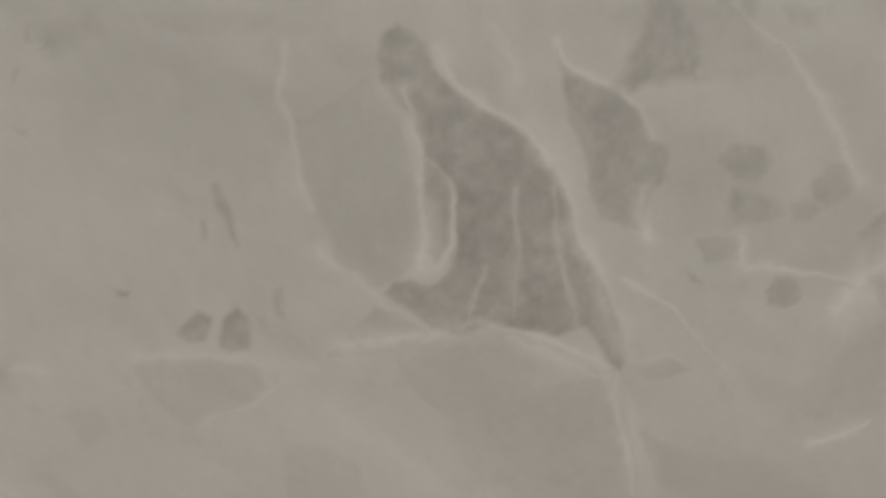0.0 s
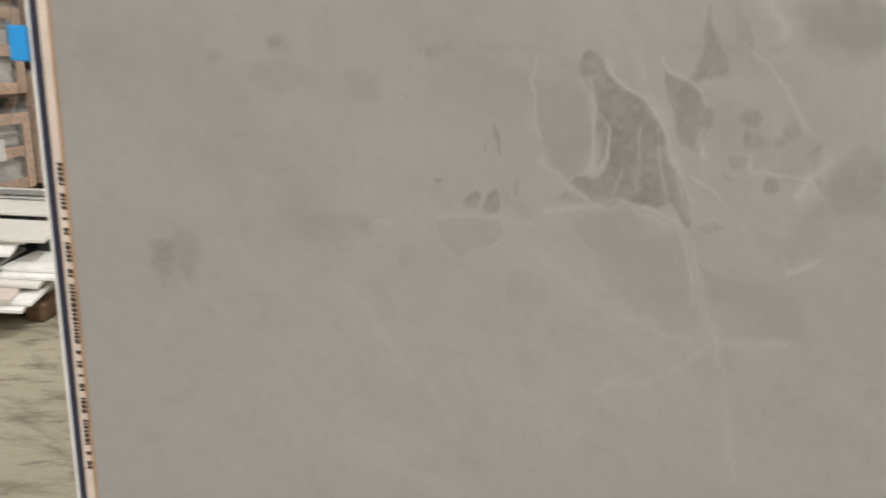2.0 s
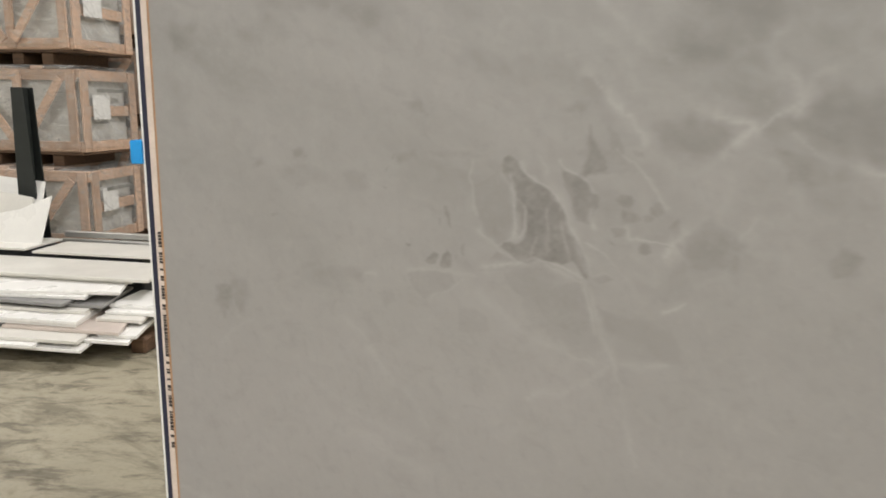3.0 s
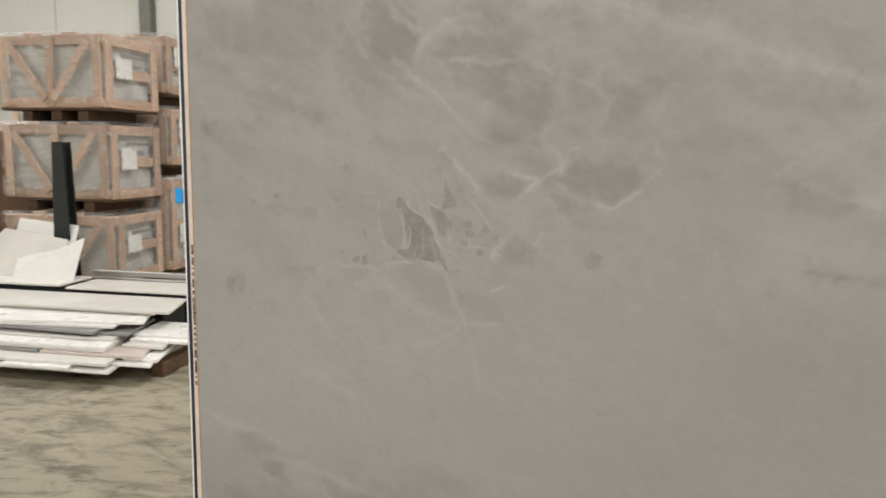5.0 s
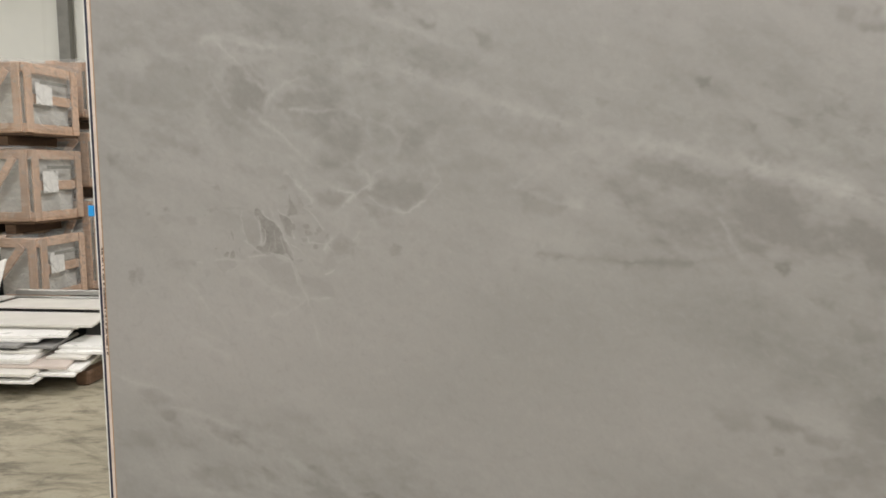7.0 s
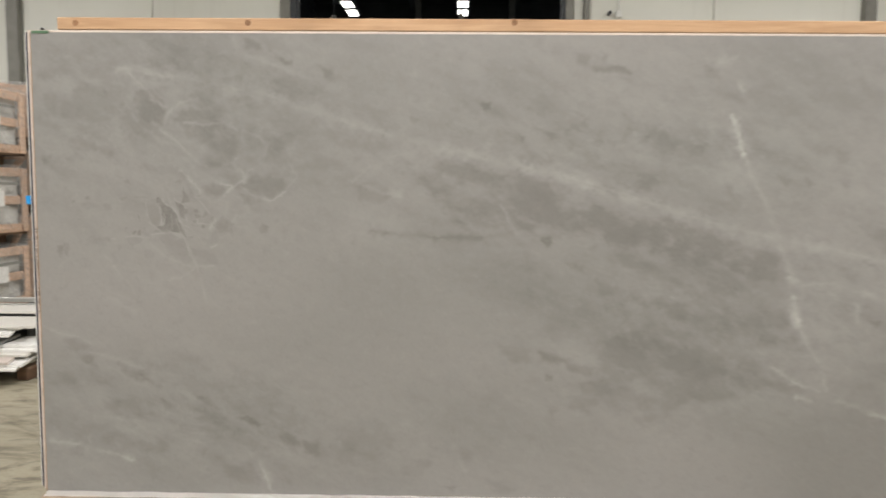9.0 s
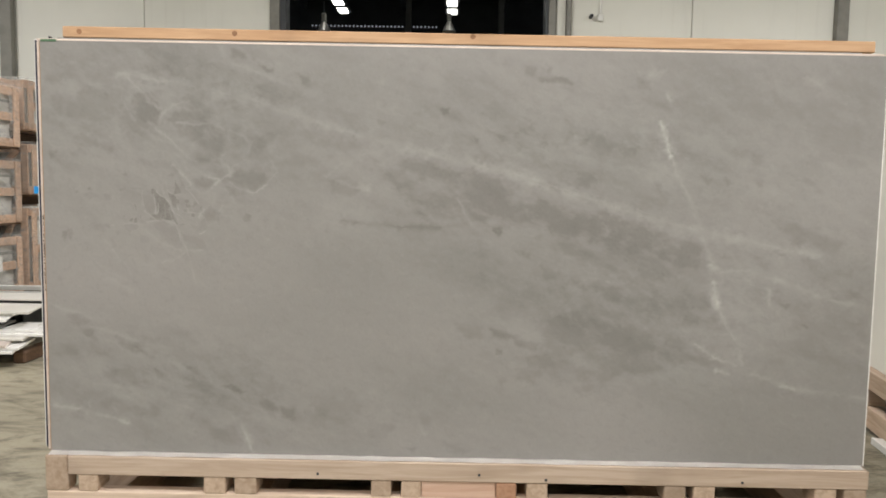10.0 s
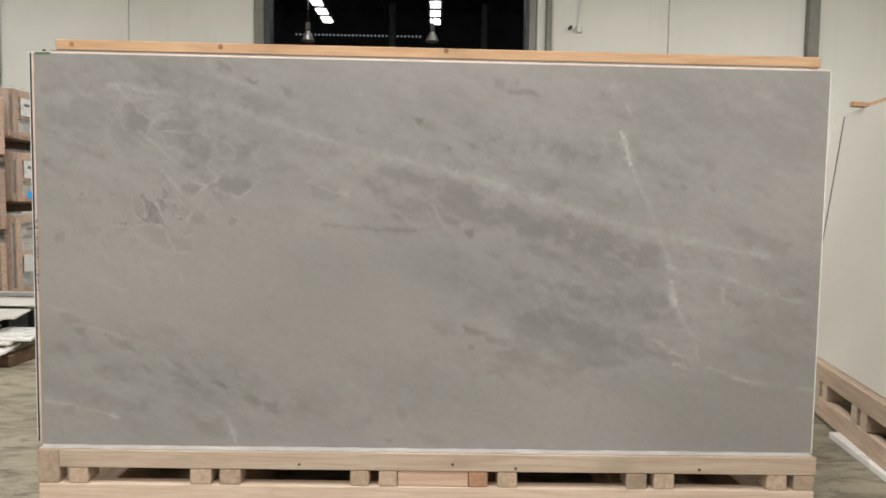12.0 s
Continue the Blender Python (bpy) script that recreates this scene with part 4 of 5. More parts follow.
def marble_face():
    """The front sheet of the slab: a fine regular grid that carries the vein fields."""
    rows, cols = UU.shape
    me = bpy.data.meshes.new("face")
    co = np.stack((UU, np.full_like(UU, SLAB_Y), VV), -1).reshape(-1, 3)
    idx = np.arange(rows * cols).reshape(rows, cols)
    quads = np.stack((idx[:-1, :-1], idx[:-1, 1:], idx[1:, 1:], idx[1:, :-1]), -1).reshape(-1)
    me.vertices.add(len(co))
    me.vertices.foreach_set("co", co.ravel())
    me.loops.add(len(quads))
    me.loops.foreach_set("vertex_index", quads.astype(np.int32))
    me.polygons.add(len(quads) // 4)
    me.polygons.foreach_set("loop_start", np.arange(0, len(quads), 4, dtype=np.int32))
    me.update(calc_edges=True)
    for name, field in (("dark", DARK), ("pale", PALE), ("net", NET), ("calm", CALM)):
        me.attributes.new(name, "FLOAT", "POINT").data.foreach_set("value", field.ravel().astype(np.float32))
    return me


MARBLE = marble()
front = holder("marble_slab", "large polished grey marble slab with pale veins standing on a timber base", "stone slab", "slabs in the bundle")
face = new("face", marble_face())
face.data.materials.append(MARBLE)
face.parent = front
part("body", sloped(box_bm(SLAB_X0 + 0.001, SLAB_X1 - 0.001, SLAB_Y + 0.002, SLAB_Y + 0.02, SLAB_Z0, SLAB_Z1 - 0.001), SLAB_X1 - 0.001, TOP_DROP), PALE_EDGE, front)
part("edge_line", box_bm(SLAB_X0 - 0.003, SLAB_X0 + 0.0005, SLAB_Y - 0.0005, SLAB_Y + 0.019, SLAB_Z0, SLAB_Z1, 0.0008), BROWN_EDGE, front, "brown stained cut edge")
part("edge_line", box_bm(SLAB_X1 - 0.0005, SLAB_X1 + 0.004, SLAB_Y - 0.0005, SLAB_Y + 0.019, SLAB_Z0, SLAB_Z1 - TOP_DROP, 0.0008), PAPER, front, "white cut edge")
part("edge_line", box_bm(SLAB_X0, SLAB_X1, SLAB_Y - 0.0005, SLAB_Y + 0.019, SLAB_Z1 - 0.0005, SLAB_Z1 + 0.003, 0.0008, m=pose(0, 0, SLAB_Z1) @ pose(0, 0, 0, 0, math.degrees(TOP_DROP / SLAB_X1), 0) @ pose(0, 0, -SLAB_Z1)), PALE_EDGE, front, "pale cut edge")
part("tape", box_bm(0.022, 0.08, SLAB_Y - 0.002, SLAB_Y + 0.01, SLAB_Z1 - 0.004, SLAB_Z1 + 0.0045), GREEN_TAPE, front, "green tape on the corner")

# the slabs behind it, each standing out a little differently
BACK = [(-0.024, 0.0, 0.012, PALE_EDGE), (-0.044, -0.004, 0.010, NAVY), (-0.0515, 0.006, 0.014, STONE_WHITE), (-0.038, 0.0, 0.008, NAVY)]
BACK += [(-0.034 - 0.003 * (k % 2), 0.003 * (k % 3), 0.012 if k < 5 else 0.05, (STONE_CREAM, STONE_GREY)[k % 2]) for k in range(9)]
y = SLAB_Y + 0.0215
for k, (x0, dx1, dz, mat) in enumerate(BACK):
    thick = 0.006 if mat is NAVY else 0.02
    slab = thing("marble_slab", sloped(box_bm(SLAB_X0 + x0, SLAB_X1 + dx1, y, y + thick, SLAB_Z0, SLAB_Z1 + dz, 0.001), SLAB_X1 + dx1, TOP_DROP), mat,
                 "dark navy wrapped sheet between stone slabs" if mat is NAVY else "pale stone slab standing behind the front slab", "stone slab", "slabs in the bundle")
    if k == 0:
        random.seed(5)
        z = 1.02
        while z < 1.315:
            h = random.uniform(0.0016, 0.0042)
            part("print_mark", box_bm(SLAB_X0 - 0.0200, SLAB_X0 - 0.0155, y - 0.0006, y + 0.0004, z, z + h), INK, slab, "small black printed marks")
            z += h + (0.0012 if random.random() < 0.86 else 0.007)
    if k == 2:
        thing("blue_tape", box_bm(SLAB_X0 - 0.067, SLAB_X0 - 0.050, y - 0.003, y + 0.018, 1.398, 1.428, 0.001), BLUE_TAPE, "bright blue tape folded over a slab edge", "tape")
    y += thick + 0.0015
BUNDLE_Y1 = y

beam = holder("top_timber", "long orange pine batten lying on top of the slabs", "timber batten")
part("batten", box_bm(0.0, 3.27, 0.45, 0.52, SLAB_Z1 + 0.0525, SLAB_Z1 + 0.097, 0.003, m=pose(0, 0, SLAB_Z1) @ pose(0, 0, 0, 0, 0.32, 0) @ pose(0, 0, -SLAB_Z1)), PINE_WARM, beam)
for x in (0.07, 0.70, 1.66):
    part("knot", tube_bm(0.011, 0.003, 10, pose(x, 0.4495, SLAB_Z1 + 0.076, 90)), KNOT, beam, "brown wood knot")
thing("clamp_tip", box_bm(0.035, 0.045, 0.285, 0.3, SLAB_Z1 + 0.0131, SLAB_Z1 + 0.021, 0.002), BLACK_PLASTIC, "tiny black clip on the slab top", "clip")

base = holder("timber_base", "pale pine shipping base of paired bearers under the slabs", "pallet")
# unseen depth, stretched back so that little light reaches the front gaps
BASE_Y0, BASE_Y1 = 0.225, 1.30
for yy in (BASE_Y0, 0.74, BASE_Y1 - 0.07):
    part("top_rail", box_bm(0.099, 3.218, yy, yy + 0.07, 0.303, 0.379, 0.004), PINE, base)
    part("end_block", box_bm(0.008, 0.0975, yy + 0.002, yy + 0.072, 0.2365, 0.3795, 0.005), PINE_Y, base)
    part("lower_rail", box_bm(0.012, 3.216, yy + 0.004, yy + 0.066, 0.14, 0.236, 0.004), PINE, base)
BLOCKS = ((0.137, 0.214), (0.631, 0.717), (0.752, 0.838), (1.288, 1.366), (1.406, 1.483), (1.777, 1.856), (1.896, 1.977), (2.431, 2.515), (2.546, 2.629), (3.016, 3.099), (3.129, 3.215))
for k, (x0, x1) in enumerate(BLOCKS):
    for row, (y0, y1) in enumerate(((BASE_Y0 + 0.003, 0.33), (0.74, 0.81), (BASE_Y1 - 0.07, BASE_Y1 - 0.003))):
        part("block", box_bm(x0, x1, y0, y1, 0.2365, 0.3025, 0.004), PINE_RED if k == 5 and row == 0 else PINE_Y, base, "reddish pine block" if k == 5 and row == 0 else "")
for x0, x1 in ((0.02, 0.2), (0.64, 0.82), (1.3, 1.46), (1.79, 1.96), (2.45, 2.62), (3.04, 3.2)):
    part("foot", box_bm(x0, x1, BASE_Y0 + 0.012, BASE_Y1 - 0.01, 0.0, 0.1385, 0.004), PINE_Y, base)
# unseen back board added to stop light so the front gaps go dark
part("back_board", box_bm(0.01, 3.21, BASE_Y1 + 0.002, BASE_Y1 + 0.022, 0.0, 0.38, 0.003), PINE, base)
# unseen deck added under the slabs to block light from above
for k in range(5):
    part("deck_board", box_bm(0.02, 3.2, 0.262 + 0.2 * k, 0.455 + 0.2 * k, 0.3798, 0.3844), PINE, base)
part("filler_board", box_bm(1.485, 1.775, BASE_Y0 + 0.008, BASE_Y0 + 0.04, 0.2365, 0.3025, 0.003), PINE_PINK, base, "pinkish pine board")
for x in (1.08, 1.71, 1.97, 2.73):
    part("nail", tube_bm(0.0055, 0.004, 10, pose(x, BASE_Y0 - 0.001, 0.33 + 0.012 * math.sin(9 * x), 90)), STEEL_DARK, base, "rusty nail head")
foam = bmesh.new()
rng = random.Random(3)
xs = [0.02 + 3.18 * i / 60 for i in range(61)]
top = [foam.verts.new((x, 0.229 + rng.uniform(-0.004, 0.004), 0.3815)) for x in xs]
mid = [foam.verts.new((x, 0.243, 0.3832 + rng.uniform(0, 0.002))) for x in xs]
back = [foam.verts.new((x, 0.2575, 0.388 + rng.uniform(-0.001, 0.002))) for x in xs]
for i in range(60):
    foam.faces.new((top[i], top[i + 1], mid[i + 1], mid[i]))
    foam.faces.new((mid[i], mid[i + 1], back[i + 1], back[i]))
bmesh.ops.solidify(foam, geom=foam.faces[:], thickness=-0.0012)
thing("foam_strip", foam, FOAM, "crumpled white foam strip along the slab foot", "packing foam")


# ---- stacked tile crates ----
def crate(at, w=1.22, d=0.8, h=0.76):
    """A wrapped timber crate on skids; its near corner stands at the origin, its long side runs to -x."""
    ob = holder("tile_crate", "wrapped pine crate packed with grey tiles", "crate", "stacked tile crates", at=at)
    t = 0.03
    z0, z1 = 0.13, 0.13 + h
    part("tile_pack", box_bm(-w + 0.06, -0.06, 0.06, d - 0.06, z0 + 0.03, z1 - 0.06, 0.01), TILE_PACK, ob)
    # skids and deck carry the shade of the gap in their wood colour
    for x in (-w + 0.22, -w / 2 - 0.05, -0.36):
        part("skid", box_bm(x, x + 0.12, 0.03, d - 0.03, 0.0, 0.105, 0.006), PALLET_SHADED, ob)
    part("deck", box_bm(-w, 0, 0, d, 0.106, z0, 0.004), PALLET_SHADED, ob)
    for za, zb in ((z0 + 0.001, z0 + 0.10), (z1 - 0.10, z1)):
        part("rail", box_bm(-w, 0, 0.0, t, za, zb, 0.005), CRATE_X, ob)
        part("side_rail", box_bm(-t, 0.0, t + 0.002, d, za, zb, 0.005), CRATE_X, ob)
    part("side_rail", box_bm(-t, 0.0, 0.12, d - 0.102, (z0 + z1) / 2 - 0.05, (z0 + z1) / 2 + 0.05, 0.005), CRATE_X, ob)
    for x in (-w + 0.03, -w / 2 - 0.045, -0.12):
        part("upright", box_bm(x, x + 0.09, -0.022, -0.001, z0 + 0.01, z1 - 0.01, 0.004), CRATE_Z, ob)
    for yy in (0.0, d - 0.1):
        part("upright", box_bm(0.001, 0.022, yy, yy + 0.1, z0 + 0.005, z1 - 0.005, 0.004), CRATE_Z, ob)
    for sgn in (-1, 1):
        xa, xb = -w / 2 + sgn * 0.05, -w / 2 + sgn * (w / 2 - 0.16)
        ln = math.hypot(xb - xa, h - 0.16)
        ang = math.degrees(math.atan2(h - 0.16, xb - xa))
        part("brace", box_bm(0, ln, -0.046, -0.024, -0.04, 0.04, 0.004, m=pose(xa, 0, z0 + 0.08, 0, -ang, 0)), CRATE_X, ob)
    part("label", box_bm(0.023, 0.0255, 0.14, 0.38, z0 + 0.30, z0 + 0.52), PAPER, ob, "white paper packing label")
    part("print_bar", box_bm(0.0305, 0.032, 0.2, 0.62, z1 - 0.2, z1 - 0.165), STEEL_GREY, ob, "grey printed line")
    for x in (-w + 0.3, -0.5):
        part("top_cleat", box_bm(x, x + 0.13, 0.02, d - 0.02, z1 + 0.001, z1 + 0.03, 0.004), CRATE_X, ob)
    wrap = box_bm(-w - 0.012, 0.03, -0.054, d + 0.01, z0 + 0.02, z1 + 0.035, 0.03)
    bmesh.ops.subdivide_edges(wrap, edges=wrap.edges[:], cuts=5, use_grid_fill=True)
    for v in wrap.verts:
        v.co += 0.012 * noise.noise_vector(v.co * 4)
    part("stretch_wrap", wrap, WRAP, ob, "cloudy wrinkled stretch film")
    return ob


CORNER = (-3.68, 5.33)
crate(pose(*CORNER, 0, 0, 0, 1.5), 1.25, 0.8, 0.69)
first = crate(pose(CORNER[0] - 0.05, CORNER[1] + 0.02, 0.856, 0, 0, -2.0), 1.25, 0.8, 0.745)
crate(pose(CORNER[0] - 0.06, CORNER[1], 1.767, 0, 0, -4.0), 1.25, 0.8, 0.71)
crate(pose(CORNER[0] + 0.04, CORNER[1] + 0.92, 0), 1.25, 0.8, 1.03)
first = crate(pose(CORNER[0] + 0.06, CORNER[1] + 0.93, 1.196, 0, 0, -1.5), 1.25, 0.8, 0.62)
copy_thing(first, pose(CORNER[0] + 0.03, CORNER[1] + 0.93, 1.982, 0, 0, -3.0))

# ---- the rack of offcuts ----
def plank(x1, length, y0, width, z, thick=0.02, mat=STONE_WHITE, skew=0.0, rz=0.0, cut=0.0):
    pts = [(-length, 0), (0, 0), (cut, width), (-length, width)]
    bm = bmesh.new()
    f = bm.faces.new([bm.verts.new((px, py, 0)) for px, py in pts])
    out = bmesh.ops.extrude_face_region(bm, geom=[f])
    bmesh.ops.translate(bm, verts=[v for v in out["geom"] if isinstance(v, bmesh.types.BMVert)], vec=(0, 0, thick))
    bmesh.ops.recalc_face_normals(bm, faces=bm.faces)
    bmesh.ops.bevel(bm, geom=bm.edges[:], offset=0.0015, segments=1, affect="EDGES")
    shade = {STONE_WHITE: "white", STONE_CREAM: "cream", STONE_GREY: "grey", STONE_PINK: "pinkish"}[mat]
    return thing("stone_offcut", bm, mat, f"long {shade} stone offcut lying in a stack", "stone offcut", "stacked stone offcuts", at=pose(x1, y0, z, skew, 0, rz))


for x in (-1.93, -3.6, -5.2):
    thing("bearer", box_bm(x, x + 0.1, 3.10, 3.9, 0, 0.098, 0.012), PALLET_SHADED, "dark timber bearer under the stacked offcuts", "timber bearer", "bearers under the offcuts")
# right end, length, front edge, width, level, material, slant of the end, turn
LAYERS = (
    (-2.03, 3.3, 2.80, 0.6, 0, STONE_WHITE, -0.12, 0.4), (-2.80, 2.6, 2.765, 0.6, 1, STONE_WHITE, -0.16, 0.5), (-2.29, 0.48, 2.765, 0.55, 1, STONE_WHITE, -0.12, 0.5),
    (-1.815, 0.46, 2.915, 0.5, 1, STONE_WHITE, -0.16, 0.0), (-2.06, 3.2, 2.82, 0.6, 2, STONE_CREAM, -0.12, 0.4), (-2.652, 2.6, 2.945, 0.5, 3, STONE_GREY, -0.1, -1.5),
    (-1.892, 0.74, 2.95, 0.5, 3, STONE_PINK, -0.17, 0.0), (-2.18, 3.2, 2.98, 0.5, 4, STONE_WHITE, -0.1, 0.0), (-1.85, 0.3, 3.12, 0.4, 4, STONE_CREAM, -0.1, 0.0), (-1.80, 0.24, 2.97, 0.4, 2, STONE_WHITE, -0.1, 0.0),
    (-2.169, 3.2, 2.969, 0.5, 5, STONE_WHITE, -0.1, 0.0), (-1.72, 0.42, 3.20, 0.4, 5, STONE_WHITE, -0.12, 0.0), (-1.76, 0.4, 3.27, 0.35, 6, STONE_WHITE, -0.1, 0.0), (-2.20, 3.2, 3.10, 0.45, 6, STONE_CREAM, -0.1, 0.0),
    (-2.134, 3.2, 3.165, 0.45, 7, STONE_GREY, -0.08, 0.0), (-2.339, 3.0, 3.085, 0.5, 8, STONE_GREY, -0.07, -3.5), (-2.26, 3.0, 3.19, 0.5, 9, STONE_WHITE, -0.06, 4.0),
    (-2.077, 3.1, 3.262, 0.5, 10, STONE_WHITE, -0.13, 8.0), (-2.12, 3.2, 3.45, 0.4, 11, STONE_CREAM, -0.05, 0.0), (-1.98, 3.6, 3.42, 0.45, 12, STONE_CREAM, -0.12, 0.0))
for x1, ln, y0, wd, level, mat, cut, turn in LAYERS:
    plank(x1, ln, y0, wd, 0.0985 + 0.0205 * level, 0.019, mat, 0.0, turn, cut)
for k in range(3):
    thing("aluminium_rail", box_bm(-3.3, -1.3, 4.3 + 0.06 * k, 4.35 + 0.06 * k, 0.30 + 0.05 * k, 0.345 + 0.05 * k, 0.004), ALU, "long bright aluminium profile lying behind the offcuts", "metal profile", "aluminium profiles")
thing("rail_support", box_bm(-3.3, -2.3, 4.28, 4.5, 0, 0.298, 0.01), STEEL_DARK, "dark steel rack rail under the profiles", "rack rail")


def leaning(points, at, mat, label):
    return thing("stone_sheet", prism_bm(points, 0.014), mat, label, "stone sheet", "leaning stone sheets", at=at)


leaning(((0, 0), (0.56, -0.02), (0.6, 0.36), (0.36, 0.25), (0.12, 0.2), (0.02, 0.16)), pose(-3.78, 4.05, 0.42, -18), STONE_WHITE, "broken white stone sheet leaning on the rack")
leaning(((0, 0), (0.78, 0), (0.74, 0.34), (0.12, 0.42), (0.0, 0.26)), pose(-4.15, 4.12, 0.42, -24), STONE_CREAM, "cream stone sheet leaning on the rack")
leaning(((0, 0), (0.62, 0), (0.6, 0.45), (0.02, 0.5)), pose(-4.0, 4.22, 0.42, -22), STONE_WHITE, "white stone sheet leaning behind others")
plank(-3.2, 2.3, 3.87, 0.4, 0.4025, 0.016, STONE_CREAM)
plank(-1.95, 1.2, 3.875, 0.38, 0.386, 0.016, STONE_CREAM)
thing("rack_shelf", box_bm(-5.6, -2.35, 3.95, 4.27, 0.0, 0.384, 0.01), STEEL_DARK, "dark steel rack shelf behind the offcuts", "rack shelf")


def rack_post(x, y):
    ob = holder("rack_post", "black tapered steel post of a slab rack", "rack post", "rack posts", at=pose(x, y, 0))
    for s in (-1, 1):
        part("flange", prism_bm(((-0.10, 0), (0.10, 0), (0.05, 1.55), (-0.05, 1.55)), 0.012, pose(0, s * 0.05, 0)), STEEL_BLACK, ob)
    part("web", box_bm(-0.012, 0.012, -0.037, 0.05, 0.0, 1.548), STEEL_BLACK, ob)
    part("foot_plate", box_bm(-0.16, 0.16, -0.1, 0.16, 0, 0.012, 0.003), STEEL_BLACK, ob)


rack_post(-3.52, 4.385)
rack_post(-4.56, 4.385)

bm = prism_bm(((0, 0), (1.0, 0), (1.0, 1.62), (0.1, 1.72), (0.03, 1.69), (0, 1.6)), 0.03)
thing("brown_board", bm, CARDBOARD, "large brown board standing beside the crates", "board", at=pose(-5.85, 5.62, 0.0, -2, 0, 10))
for z in (0.0, 1.26):
    tall = crate(pose(-6.4, 8.2, z, 0, 0, -8), 1.9, 0.8, 1.12)
    tagged(tall, "tall wrapped crate with a green sheet inside, beside the wall", "crate", "stacked tile crates")
    if z:
        part("green_sheet", box_bm(-1.86, -0.04, -0.052, -0.048, 0.9, 1.2), GREEN_SHEET, tall, "green plastic sheet")

sign = holder("safety_sign", "small yellow and red safety sign on the wall", "sign", at=pose(-9.3, WALL_Y - 0.012, 2.75))
part("plate", box_bm(0, 0.3, 0, 0.008, 0, 0.55), PAPER, sign)
part("yellow_field", box_bm(0.02, 0.28, -0.003, -0.0005, 0.32, 0.52), YELLOW, sign)
part("red_field", box_bm(0.02, 0.28, -0.003, -0.0005, 0.16, 0.25), RED, sign)
part("text_bar", box_bm(0.03, 0.27, -0.005, -0.0035, 0.28, 0.31), INK, sign)
part("text_bar", box_bm(0.06, 0.24, -0.003, -0.0005, 0.06, 0.10), RED, sign)

# ---- the white slabs on their base ----
side = pose(4.28, 2.45, 0, 0, 0, -11)
base2 = holder("timber_base", "pale pine shipping base under the white slabs", "pallet", at=side)
for x in (0.0, 0.36, 0.72):
    part("top_rail", box_bm(x, x + 0.07, -3.2, 0.25, 0.268, 0.382, 0.004), PINE_Y, base2)
    part("lower_rail", box_bm(x + 0.004, x + 0.066, -3.19, 0.24, 0.03, 0.16, 0.004), PINE_Y, base2)
for k in range(6):
    for off in (0.0, 0.13):
        yy = 0.12 - 0.62 * k - off
        part("bearer", box_bm(0.003, 0.11, yy, yy + 0.085, 0.1615, 0.2665, 0.004), PINE, base2)
for yy in (0.12, -1.2, -2.6):
    part("foot", box_bm(0.02, 0.78, yy, yy + 0.09, 0.0, 0.0285, 0.003), PINE, base2)
# unseen far-side board and deck added to darken the gaps in this base
part("back_board", box_bm(0.792, 0.812, -3.19, 0.24, 0.0, 0.382, 0.003), PINE_Y, base2)
part("deck_board", box_bm(0.14, 0.787, -3.19, 0.24, 0.383, 0.3865), PINE_Y, base2)
LEAN = pose(0, 0, 0, 0, 6.5, 0)
for k in range(3):
    far = (-0.01, 0.27, 0.2)[k]
    thing("white_slab", box_bm(0.0, 0.02, -3.15, far, 0.0, 1.70 + 0.004 * k, 0.0015), STONE_POLISHED, "large polished white stone slab leaning on a timber base", "stone slab", "white slabs", at=side @ pose(0.05 + 0.0245 * k, 0, 0.387) @ LEAN)
    if k == 0:
        thing("edge_band", box_bm(0.0205, 0.0235, -3.0, 0.075, 0.01, 1.69), NAVY, "thin dark band between the white slabs", "band", at=side @ pose(0.05, 0, 0.388) @ LEAN)
top2 = holder("top_timber", "orange pine batten lying over the white slabs", "timber batten", at=side @ pose(0.05, 0, 0.387) @ LEAN)
part("batten", box_bm(-0.06, 0.2, -0.30, -0.235, 1.7115, 1.745, 0.003), PINE_WARM, top2)
part("batten", box_bm(0.03, 0.07, -3.0, -0.32, 1.7115, 1.74, 0.003), PINE_WARM, top2)

thing("white_board", box_bm(-0.0, 0.27, -1.9, 0.0, 0.0, 0.04, 0.003), STONE_WHITE, "long white board lying on the concrete floor", "board", at=pose(4.06, 1.60, 0.002, 0, 0, -8))

# ---- fittings on the wall ----
hook = holder("wall_socket", "small white socket with a black plug and cable", "socket", at=pose(3.94, WALL_Y - 0.003, 4.46))
part("socket", box_bm(0.11, 0.21, -0.07, 0, -0.04, 0.07, 0.012), WHITE_PLASTIC, hook)
part("plug", tube_bm(0.03, 0.12, 12, pose(0.0, -0.06, 0.03, 90)), BLACK_PLASTIC, hook)
part("conduit", tube_bm(0.014, 1.0, 8, pose(0.165, -0.03, 0.572)), WHITE_PLASTIC, hook)

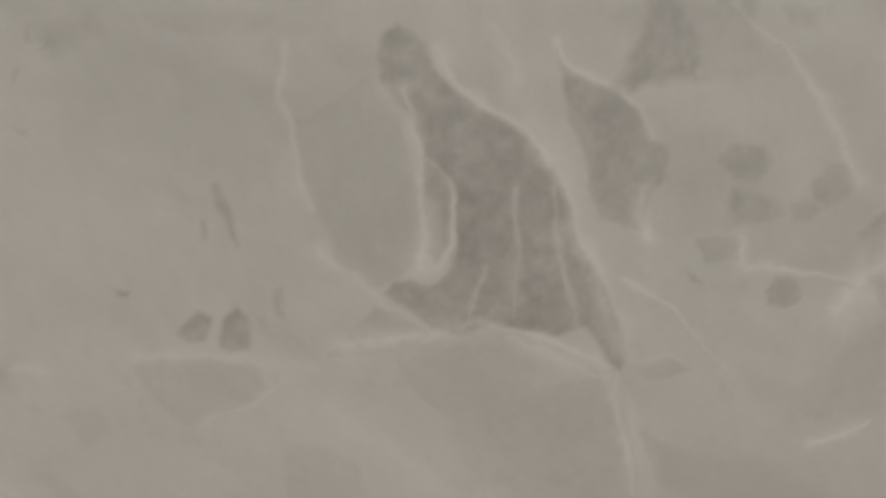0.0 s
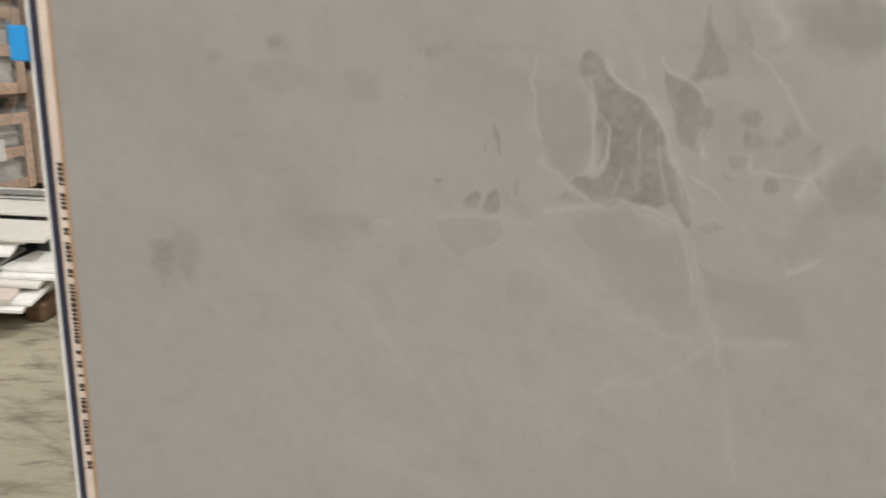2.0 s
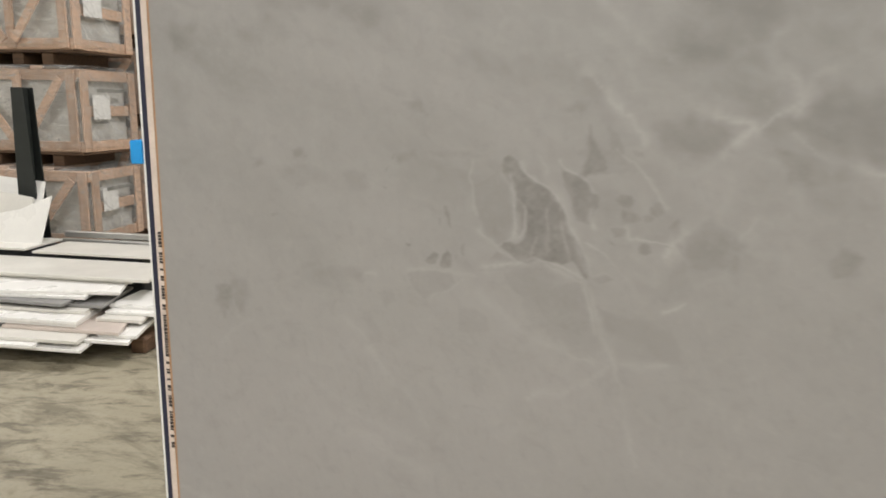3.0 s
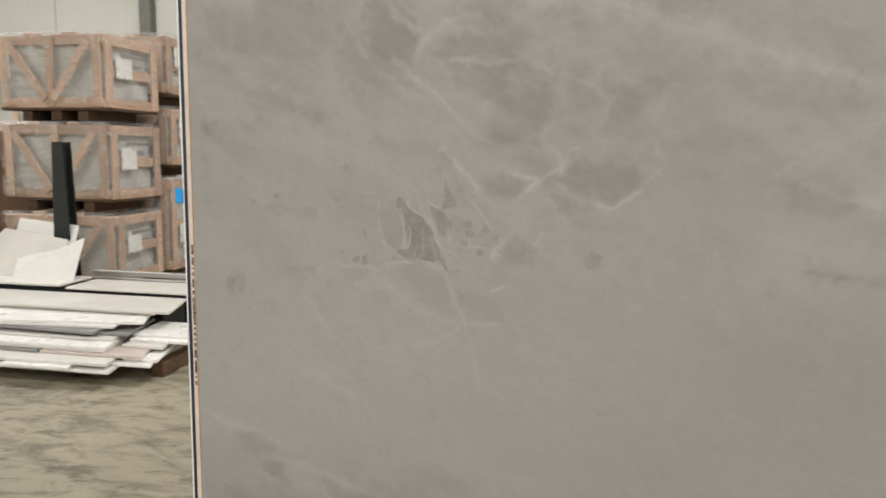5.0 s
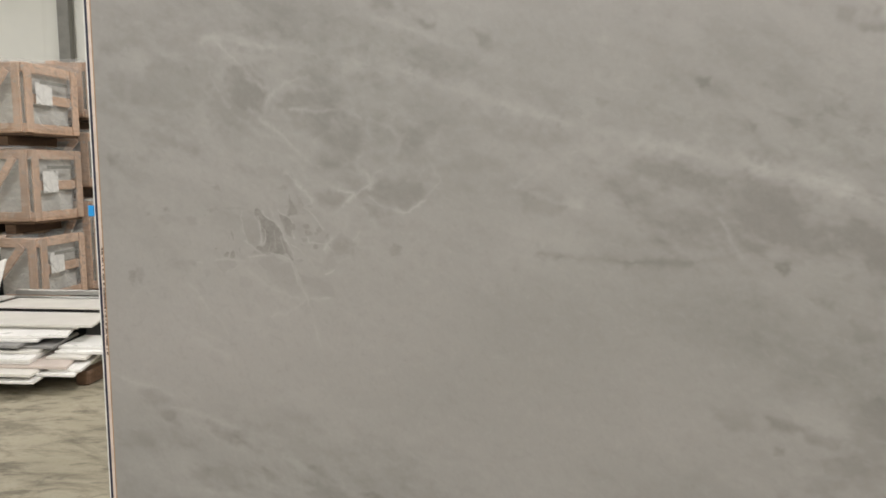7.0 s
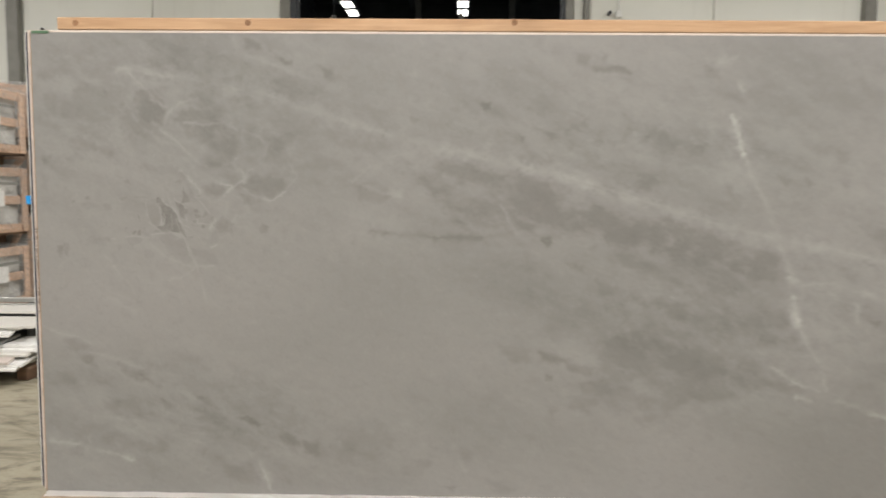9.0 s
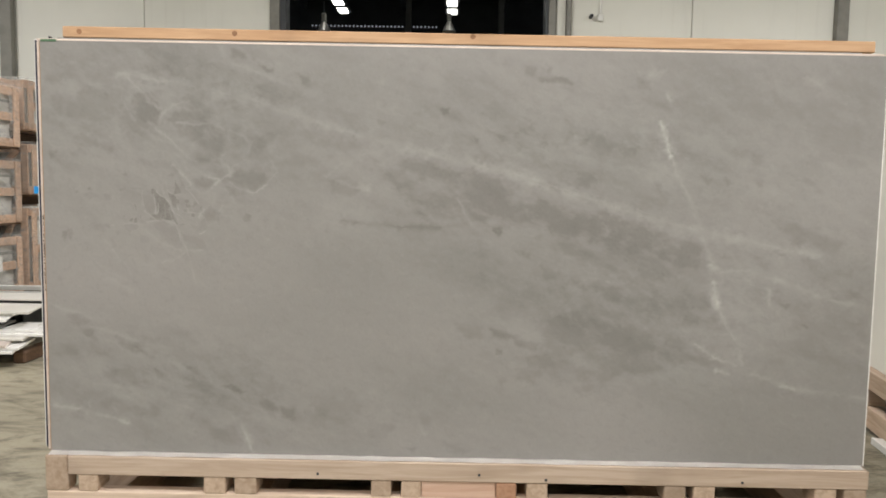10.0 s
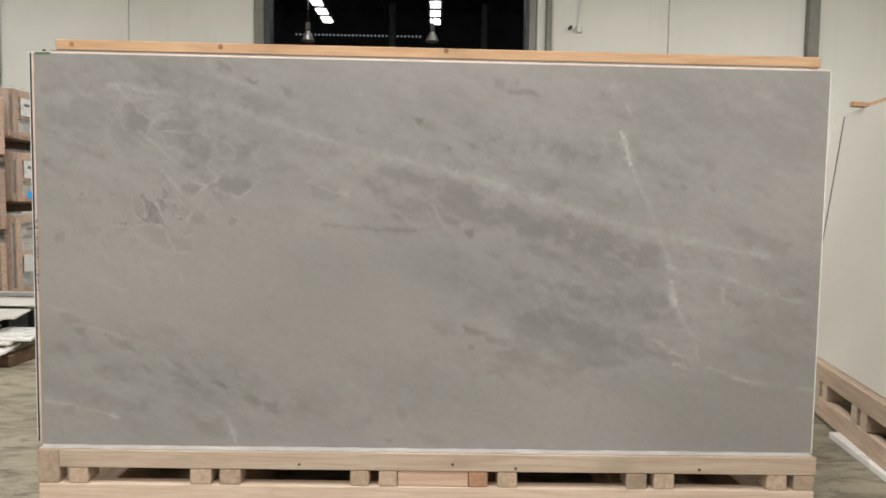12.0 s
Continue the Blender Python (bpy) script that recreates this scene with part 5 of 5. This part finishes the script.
# ---- lamps in the hall beyond ----
def far_lamp(x, y, z):
    ob = holder("hall_light", "bright white rectangular light under the dark roof", "ceiling light", "roof lights", at=pose(x, y, z))
    part("housing", box_bm(-0.25, 0.25, -0.42, 0.42, 0.03, 0.12, 0.02), STEEL_DARK, ob)
    part("diffuser", box_bm(-0.165, 0.165, -0.33, 0.33, 0.0, 0.028), LAMP_GLOW, ob)
    for s in (-0.35, 0.35):
        part("hanger", tube_bm(0.012, 11.0 - z - 0.12, 6, pose(0, s, (11.0 - z + 0.12) / 2)), STEEL_DARK, ob)


def pendant(x, y, z):
    ob = holder("pendant_lamp", "unlit grey bell-shaped pendant lamp", "pendant lamp", "pendant lamps", at=pose(x, y, z))
    bell = bmesh.new()
    bmesh.ops.create_cone(bell, cap_ends=False, segments=20, radius1=0.22, radius2=0.07, depth=0.3)
    bmesh.ops.solidify(bell, geom=bell.faces[:], thickness=0.01)
    part("shade", bell, ALU, ob)
    part("gear_box", box_bm(-0.07, 0.07, -0.07, 0.07, 0.15, 0.42, 0.02), STEEL_GREY, ob)
    part("stem", tube_bm(0.015, 11.0 - z - 0.42, 6, pose(0, 0, (11.0 - z + 0.42) / 2)), STEEL_DARK, ob)


for k in range(8):
    far_lamp(-2.35, 15.3 + 1.1 * k, 7.8)
    far_lamp(1.52, 15.3 + 1.1 * k, 7.8)
pendant(-2.48, 20.0, 6.55)
pendant(1.44, 20.0, 6.6)
for x in (-6.0, -1.0, 4.0):
    thing("roof_beam", box_bm(x, x + 0.2, WALL_Y + 0.4, 33.7, 10.5, 10.99, 0.01), STEEL_DARK, "dark steel beam under the far roof", "beam", "roof beams", "structure")
for yy in (16.0, 22.0, 28.0):
    thing("roof_truss", box_bm(HALL_X0, HALL_X1, yy, yy + 0.15, 10.1, 10.48, 0.01), STEEL_GREY, "grey steel purlin under the far roof", "beam", "roof purlins", "structure")
for x in (-0.6, 3.6):
    thing("hall_column", box_bm(x, x + 0.25, 30.0, 30.3, 0, 10.4, 0.01), STEEL_GREY, "grey steel column in the dark hall", "column", "hall columns", "structure")
eaves = holder("eaves_gap", "row of tiny daylight gaps under the far eaves", "daylight gap", kind="structure")
for k in range(34):
    part("gap", box_bm(-5.6 + 0.19 * k, -5.52 + 0.19 * k, 33.75, 33.79, 9.72, 9.80), DOT_GLOW, eaves)
